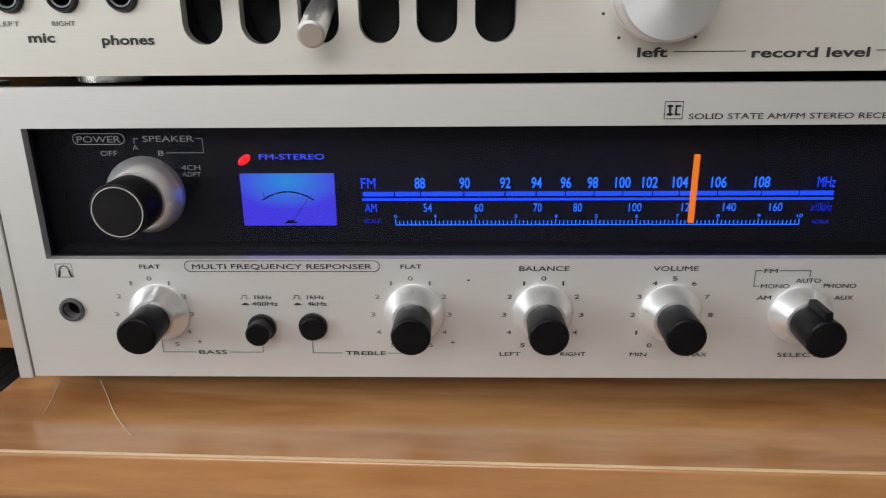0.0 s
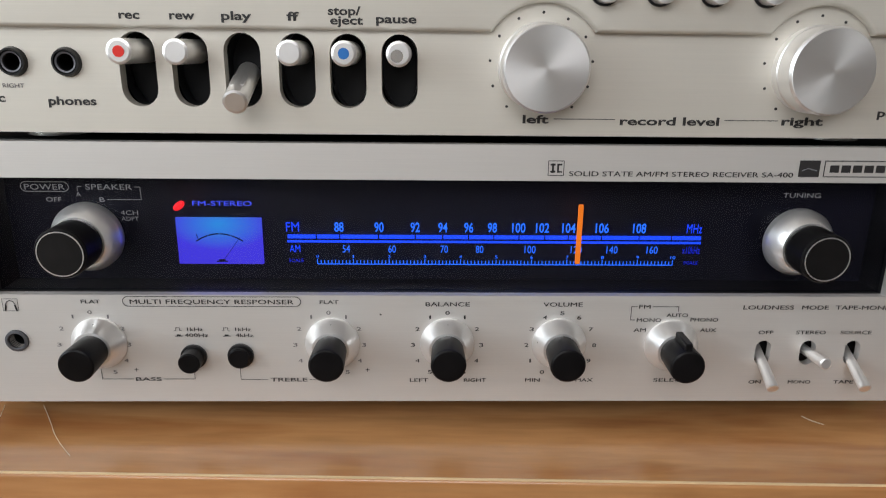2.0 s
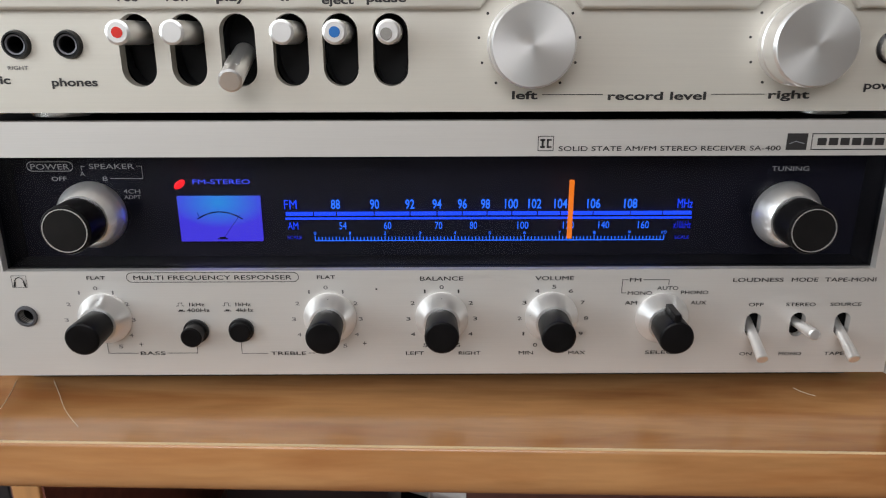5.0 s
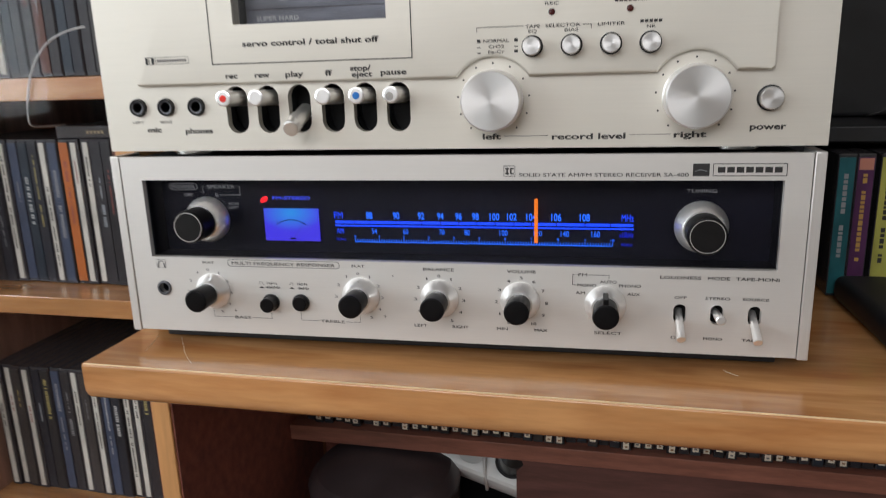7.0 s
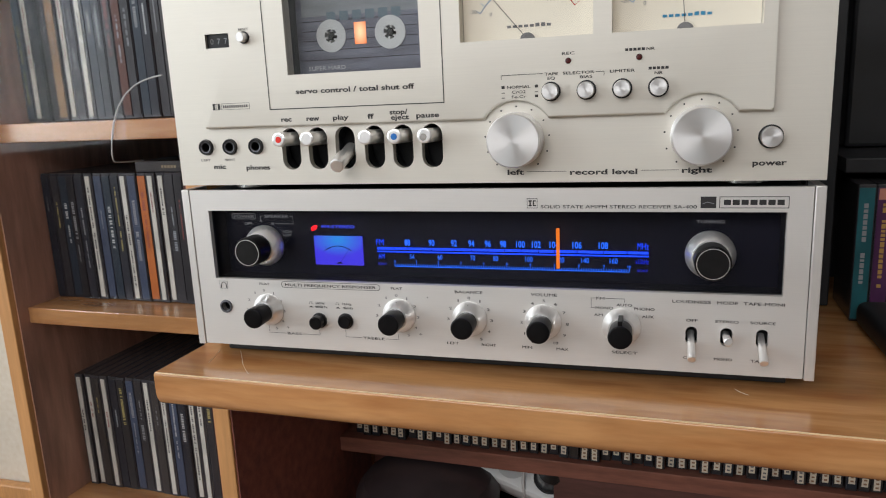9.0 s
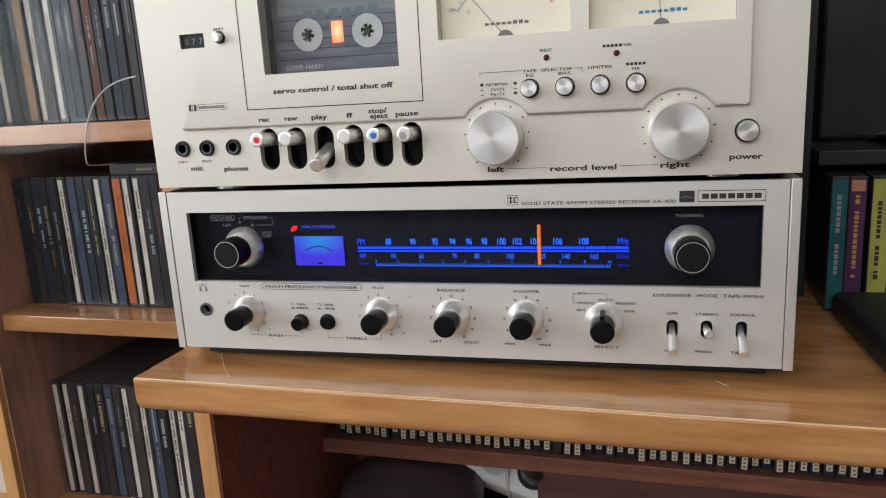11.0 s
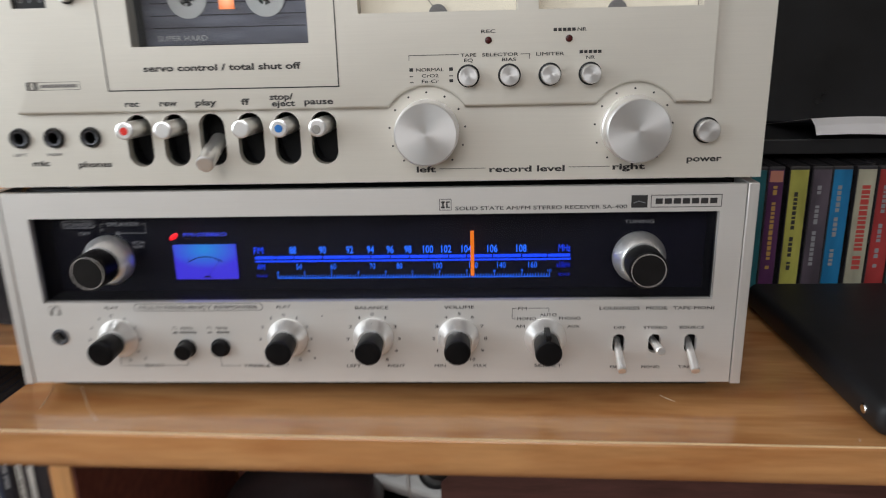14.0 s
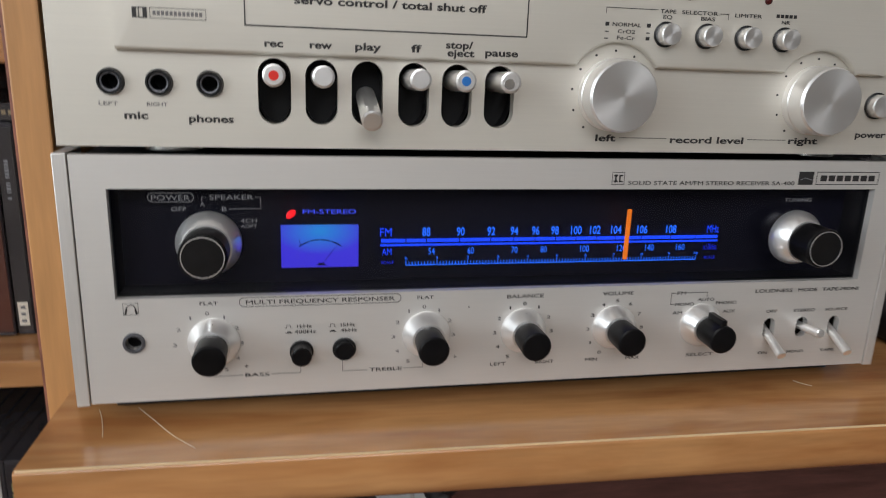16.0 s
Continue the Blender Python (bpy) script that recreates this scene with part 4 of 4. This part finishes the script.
# level meters
for k, (a, b) in enumerate((M1, M2)):
    m = part("level_meter", box(a, b, 0.0050, 0.0065, MZ0, MZ1), CREAM, deck, "cream faced lit level meter")
    wl = bmesh.new()
    for x0, x1, z0, z1 in ((a - 0.001, a, MZ0 - 0.001, MZ1), (b, b + 0.001, MZ0 - 0.001, MZ1), (a, b, MZ0 - 0.001, MZ0)):
        box(x0, x1, 0.0039, 0.0064, z0, z1, bm=wl)
    part("meter_rim", wl, BLACK_GLOSS, m)
    cx, cz, r = (a + b) / 2, 0.9765, 0.0365
    arcs = bmesh.new()
    P = lambda d, rr: (cx + rr * math.sin(radians(d)), cz + rr * math.cos(radians(d)))
    stroke([P(d, r) for d in range(-56, 13, 4)], 0.0005, 0.0048, arcs)
    for d in range(-56, 13, 8):
        stroke([P(d, r), P(d, r + 0.0035)], 0.0003, 0.0048, arcs)
    part("scale_arc", arcs, mat("blue_scale_ink", (0.02, 0.22, 0.5), 0.6), m)
    red = bmesh.new()
    stroke([P(d, r) for d in range(14, 55, 4)], 0.0007, 0.0048, red)
    for d in range(14, 55, 10):
        stroke([P(d, r), P(d, r + 0.0035)], 0.0003, 0.0048, red)
    part("scale_arc", red, mat("red_scale_ink", (0.5, 0.03, 0.02), 0.6), m)
    tip = P(-38 if k == 0 else -4, 0.046)
    part("needle", stroke([(cx, cz + 0.003), tip], 0.0004, 0.0042), INK, m)
    part("needle_pivot", turned([(0.0050, 0.0048), (0.0050, 0.0036), (0.0042, 0.0034)], 24, pose(cx, 0, MZ0 - 0.0008)), INK_GREY, m)
    part("maker_mark", bars([(cx - 0.0130 + 0.0036 * i, cx - 0.0130 + 0.0036 * i + 0.0026, 0.9868, 0.9884 + (0.0006 if i in (5, 6) else 0)) for i in range(8)], 0.0047), mat("blue_print", (0.03, 0.25, 0.45), 0.6) if k else INK_GREY, m)
    T2 = lambda s, d, rr, w: lettering(s, P(d, rr)[0], P(d, rr)[1] - 0.0012, 0.0024, w, 0.0047, INK_GREY, m)
    T2("-20", -58, r + 0.0045, 0.0048)
    T2("0", -50, r - 0.006, 0.0015)
    T2("100", 30, r - 0.006, 0.0048)
    mg = part("meter_glass", box(a + 0.0002, b - 0.0002, -0.0030, -0.0018, MZ0 + 0.0002, MZ1 - 0.0002), CLEAR, m)
    mg.visible_shadow = False
for x, w in ((-0.172, 0.016), (0.178, 0.013)):
    part("foot", turned([(w, 0.0), (w, 0.0064)], 28, pose(x, 0.030, 0.8851, 90, 0, 0)), CHROME, deck, "shiny metal foot")
    part("foot", turned([(w, 0.0), (w, 0.0064)], 28, pose(x, 0.20, 0.8851, 90, 0, 0)), CHROME, deck)

# ---- discs in the side bay ----
rng = random.Random(7)
CASE = vary(mat("clear_case_plastic", (0.045, 0.042, 0.046), 0.22), 30, (1, 1, 1), 0.8, 1.2)
SPINE_INKS = [mat(n, c, 0.6) for n, c in (("worn_white_print", (0.46, 0.46, 0.45)), ("worn_grey_print", (0.26, 0.26, 0.27)), ("worn_yellow_print", (0.42, 0.34, 0.12)), ("worn_red_print", (0.24, 0.055, 0.045)), ("worn_white_print", (0.34, 0.36, 0.38)), ("worn_grey_print", (0.22, 0.22, 0.23)), ("worn_white_print", (0.42, 0.41, 0.40)))]
SPINE_INK = SPINE_INKS[1]
TAG = vary(mat("aged_tag_paper", (0.74, 0.67, 0.54), 0.8), 300, (1, 1, 1), 0.9, 1.05)
TAG_INK = mat("tag_print", (0.30, 0.17, 0.09), 0.7)
SPINES = {}


def spine_mat(c):
    if c not in SPINES:
        SPINES[c] = vary(mat("printed_spine", c, 0.42, spec=0.3), 60, (1, 1, 0.4), 0.7, 1.25)
    return SPINES[c]


DARKS = ((0.018, 0.019, 0.027), (0.030, 0.027, 0.030), (0.018, 0.028, 0.042), (0.046, 0.039, 0.037), (0.022, 0.020, 0.022))
PALE, BLUE, ORNG, RED = (0.60, 0.57, 0.50), (0.048, 0.062, 0.105), (0.46, 0.13, 0.03), (0.10, 0.035, 0.022)
case_mesh = mesh_of(box(-0.0050, 0.0050, 0.0006, 0.1420, 0.0, 0.1250, 0.0006, 1), "case")
case_mesh.materials.append(CASE)
spine_cache = {}


def disc_case(x, y, z, color, words, tag, lean=0.0, group="discs in the wall unit"):
    kind = "pale" if sum(color) > 0.9 else "dark" if sum(color) < 0.2 else "coloured"
    ob = thing("disc_case", (x, y, z), f"upright plastic disc case with a {kind} printed spine", "disc case", group)
    ob["base"] = (0, 0, 0)
    ob.matrix_world = FURN @ pose(x, y, z, 0, lean, 0)
    part("case", case_mesh, CASE, ob)
    key = ("s", color)
    if key not in spine_cache:
        half = 0.0024 if sum(color) > 0.9 else 0.0042
        me = mesh_of(box(-half, half, -0.0002, 0.0007, 0.0030, 0.1220), "spine")
        me.materials.append(spine_mat(color))
        spine_cache[key] = me
    sp = part("spine", spine_cache[key], None, ob)
    if words:
        bm = bmesh.new()
        zt = 0.114 - rng.random() * 0.03
        for _ in range(words):
            ln, wide = rng.uniform(0.014, 0.040), rng.choice((0.0007, 0.0009, 0.0011, 0.0016))
            if sum(color) > 0.9:
                wide = min(wide, 0.0009)
            u = zt
            while u > zt - ln:
                st = rng.uniform(0.0007, 0.0017)
                bars([(-wide, wide, u - st, u)], -0.0004, bm)
                u -= st + (0.0024 if rng.random() < 0.15 else 0.0006)
            zt -= ln + 0.006
        tagged(part("title_print", bm, rng.choice((INK, INK, INK, SPINE_INKS[3])) if sum(color) > 0.9 else rng.choice(SPINE_INKS), sp), kind="stuff")
    if tag:
        up = rng.uniform(-0.0022, 0.005)
        part("tag", bars([(-0.0030, 0.0026, 0.0030 + up, 0.0175 + up)], -0.0005), TAG, sp, "small aged shelf tag")
        tagged(part("tag_print", bars([(-0.0014, 0.0012, 0.0050 + up + 0.0042 * i, 0.0068 + up + 0.0042 * i) for i in range(3)], -0.0007), TAG_INK if rng.random() < 0.6 else INK_GREY, sp), kind="stuff")
    return ob


def row_of_discs(x0, x1, y, z, pattern, tags=(), lean=0.0):
    n = int((x1 - x0) / 0.01035)
    for i in range(n):
        disc_case(x0 + 0.0052 + i * 0.01035, y + rng.uniform(0, 0.003), z, pattern[i % len(pattern)], rng.choice((1, 1, 2, 2)), i in tags, lean)


D0, D1, D2, D3, D4 = DARKS
TAN = (0.30, 0.17, 0.07)
row_of_discs(-0.458, -0.2535, 0.086, 0.7625, (D0, D1, D2, D4, D0, PALE, BLUE, D2, D0, PALE, BLUE, ORNG, PALE, PALE, D1, D4, RED, D3, PALE, PALE), (17, 18))
row_of_discs(-0.455, -0.2535, 0.086, 0.5545, (PALE, PALE, D3, PALE, D0, D4, BLUE, D1, PALE, D3, PALE, BLUE, D0, PALE, PALE, D1, PALE, PALE, D4, D0), (), 0.0)
row_of_discs(-0.458, -0.2535, 0.082, 0.9375, (D2, PALE, D0, D1, TAN, PALE, D0, PALE, D2, D0, D4, RED, D1, D2, D0, D1, D3, D0, D2, D1), ())
lying = thing("disc_case", (-0.28, 0.1, 0.8890), "dark disc case lying flat on the upright row", "disc case", "discs in the wall unit", FURN)
part("case", box(-0.345, -0.2535, 0.090, 0.212, 0.8878, 0.8978, 0.0006), CASE, lying)
part("spine", box(-0.3435, -0.2545, 0.0894, 0.0906, 0.8888, 0.8968), spine_mat(D3), lying)
part("title_print", bars([(-0.315 + 0.0035 * i, -0.3128 + 0.0035 * i, 0.8915, 0.8940) for i in range(15) if i not in (5, 9)], 0.0891), mat("gilt_print", (0.32, 0.24, 0.13), 0.5), lying)

# discs on the low board
for i in range(104):
    x = -0.212 + i * 0.0109
    if x > 0.92:
        break
    disc_case(x, 0.244 + rng.uniform(-0.002, 0.006), 0.5610, DARKS[i % 5], 0, i not in (23, 58, 59), rng.uniform(-2.2, 2.2) if i % 4 else 3.0, group="discs on the low board")

# thin pale arc in the side bay, built as a strand
loopc = thing("cable", (-0.30, 0.03, 0.9375), "thin pale curved line before the discs", "cable", turn=FURN)
part("strand", tube([(-0.270, 0.049, 0.972), (-0.290, 0.049, 0.970), (-0.312, 0.049, 0.957), (-0.326, 0.049, 0.936), (-0.333, 0.049, 0.905), (-0.3345, 0.056, 0.8990), (-0.334, 0.0890, 0.8990)], 0.0007), CABLE, loopc)

# ---- cassettes and the black device ----
tapes = (((0.02, 0.13, 0.15), 0), ((0.10, 0.03, 0.10), 1), ((0.42, 0.40, 0.09), 0), ((0.10, 0.08, 0.10), 0), ((0.02, 0.20, 0.42), 0), ((0.50, 0.48, 0.36), 2), ((0.42, 0.05, 0.05), 0), ((0.03, 0.10, 0.12), 0), ((0.3, 0.28, 0.25), 0))
tones = ("teal", "purple", "yellow", "grey", "blue", "cream", "red", "dark green", "grey")
LEFTS = (0.2725, 0.2856, 0.3018, 0.3189, 0.3342, 0.3522, 0.3684, 0.3841, 0.3999)
for i, (c, extra) in enumerate(tapes):
    w, tx = 0.0128 if i < 2 else 0.0152, LEFTS[i]
    cs = thing("cassette_case", (tx + w / 2, 0.21, 0.750), f"upright audio cassette case with a {tones[i]} spine", "cassette case", "cassettes on the shelf", FURN)
    part("case", box(tx, tx + w, 0.1748, 0.2430, 0.7505, 0.8630, 0.0008, 1), CASE, cs)
    sp = part("spine", box(tx + 0.0006, tx + w - 0.0012, 0.1740, 0.1751, 0.7530, 0.8603), spine_mat(tuple(round(v * 0.85, 3) for v in c)), cs)
    bm = bmesh.new()
    z = 0.848
    while z > 0.782:
        st = rng.uniform(0.0020, 0.0042)
        if rng.random() < 0.82:
            bars([(tx + 0.0045, tx + (0.0108 if extra == 2 else 0.0075), z - st, z)], 0.1738, bm)
        z -= st + 0.0010
    tagged(part("title_print", bm, {1: mat("gold_print", (0.45, 0.26, 0.06), 0.5), 2: mat("red_print", (0.45, 0.05, 0.04), 0.5)}.get(extra, INK if sum(c) > 0.7 else SPINE_INK), sp), kind="stuff")
    if i == 1:
        part("emblem", bars([(tx + 0.0012, tx + w - 0.0018, 0.8510, 0.8598)], 0.1737), mat("emblem_print", (0.5, 0.2, 0.14), 0.5), sp)

# Low black device of unknown type, built as a plain rounded box.
dev = thing("low_black_device", (0.36, 0.05, 0.750), "low black plastic box with rounded edges beside the receiver", "set-top box", turn=pose(0, 0, 0))
dm = box(0.2795, 0.560, -0.045, 0.158, 0.7510, 0.7715, 0.007, 4)
db = part("housing", dm, BLACK, dev)
part("metal_stud", turned([(0.0030, 0.0), (0.0030, -0.0008), (0.0022, -0.0014)], 16, pose(0.2797, -0.028, 0.7610, 0, 0, -90)), CHROME, dev, "small bright metal stud")

part("standby_lamp", turned([(0.0022, 0.0), (0.0022, -0.0006)], 12, pose(0.2960, 0.147, 0.7714, 90, 0, 0) @ Matrix.Diagonal((1.8, 1, 1, 1))), mat("red_standby_lamp", (0.3, 0.02, 0.03), 0.4), dev, "small red lamp")

rack = thing("black_rack", (0.5, 0.2, 0.750), "black stand with a board above the cassettes", "stand", turn=FURN)
part("board", box(0.2650, 0.930, 0.190, 0.325, 0.8700, 0.8820, 0.001), BLACK, rack)
part("rear_panel", box(0.2400, 0.930, 0.318, 0.326, 0.7510, 1.40, 0.001), BLACK, rack)
part("side_panel", box(0.2400, 0.2640, 0.215, 0.3175, 0.7510, 1.40, 0.001), BLACK, rack)
part("screen", box(0.2800, 0.925, 0.280, 0.310, 0.8825, 1.30, 0.004), BLACK_GLOSS, rack, "black glossy screen")
sheet = thing("paper_sheet", (0.40, 0.2, 0.8822), "curled white paper sheet lying on the black board", "paper", turn=FURN)
bm = bmesh.new()
prev = None
for i in range(17):
    u = i / 16
    row = [bm.verts.new((0.319 + 0.20 * u, y, z + 0.0012 * math.sin(9 * u) - 0.004 * u * (z < 0.89))) for y, z in ((0.1775, 0.8865), (0.1815, 0.8930), (0.1900, 0.8975), (0.2780, 0.8835))]
    if prev:
        for j in range(3):
            bm.faces.new((prev[j], prev[j + 1], row[j + 1], row[j]))
    prev = row
ex = bmesh.ops.extrude_face_region(bm, geom=bm.faces[:])
bmesh.ops.translate(bm, verts=[v for v in ex["geom"] if isinstance(v, bmesh.types.BMVert)], vec=(0, 0, 0.0003))
part("sheet", bm, PAPER, sheet)

# ---- under the shelf ----
pot = thing("round_pot", (-0.10, 0.20, 0.40), "dark round pot standing under the shelf", "pot", turn=FURN)
pot_at = pose(-0.125, 0.235, 0.4005, -90, 0, 0)
part("bowl", turned([(0.060, 0.0), (0.074, -0.010), (0.080, -0.060), (0.081, -0.104), (0.078, -0.106)], 48, pot_at), JAR, pot)
part("lid", turned([(0.0812, -0.1062), (0.0820, -0.1090), (0.0800, -0.1140), (0.0720, -0.1240), (0.0500, -0.1340), (0.0200, -0.1385)], 48, pot_at), JAR, pot, "dark domed lid")
strip = thing("power_strip", (0.0, 0.27, 0.40), "white plastic power strip with round sockets", "power strip", turn=FURN)
SOCKET = mat("grey_socket_plastic", (0.50, 0.52, 0.51), 0.5)
sm = box(-0.13, 0.13, -0.027, 0.027, 0.0, 0.038, 0.008, 3)
PS = pose(-0.02, 0.296, 0.500, 42, 16, -3)
bmesh.ops.transform(sm, matrix=PS, verts=sm.verts)
sb = part("housing", sm, WHITE_PLASTIC, strip)
for i in range(5):
    part("socket", turned([(0.0185, -0.0386), (0.0185, -0.030), (0.021, -0.0384), (0.0185, -0.0388)], 28, PS @ pose(-0.112 + 0.045 * i, 0, 0, -90, 0, 0) @ pose(0, 0, 0), cap=False), WHITE_PLASTIC, strip)
    part("socket_hole", turned([(0.0183, -0.0383), (0.0183, -0.0386)], 28, PS @ pose(-0.112 + 0.045 * i, 0, 0, -90, 0, 0)), BLACK if i == 3 else SOCKET, strip)
part("plug", turned([(0.0150, -0.0384), (0.0155, -0.0480), (0.0140, -0.0640), (0.0070, -0.0700)], 28, PS @ pose(0.023, 0, 0, -90, 0, 0)), BLACK_GLOSS, strip, "black mains plug")
cord = thing("mains_cord", (0.0, 0.262, 0.475), "white mains cord draped over the power strip", "cord", turn=FURN)
part("strand", tube([tuple(PS @ Vector(p)) for p in ((-0.020, 0.030, 0.030), (-0.014, 0.018, 0.0402), (-0.008, 0.0, 0.0405), (-0.002, -0.020, 0.0402), (0.004, -0.0285, 0.030), (0.006, -0.0290, 0.004))], 0.0020), CABLE, cord)
part("stand_block", box(-0.06, 0.16, 0.268, 0.318, 0.4005, 0.470), BLACK, strip)

# hairs on the shelf
for pts in (((-0.216, 0.019), (-0.211, 0.006), (-0.208, -0.009)), ((-0.197, 0.019), (-0.187, 0.005), (-0.176, -0.012), (-0.164, -0.0245)), ((0.176, 0.008), (0.178, 0.003), (0.183, 0.000))):
    h = thing("hair", (pts[0][0], pts[0][1], 0.750), "fine pale hair lying on the wooden shelf", "hair")
    part("strand", tube([(x, y, 0.7503) for x, y in pts], 0.00013), SCRATCH, h)
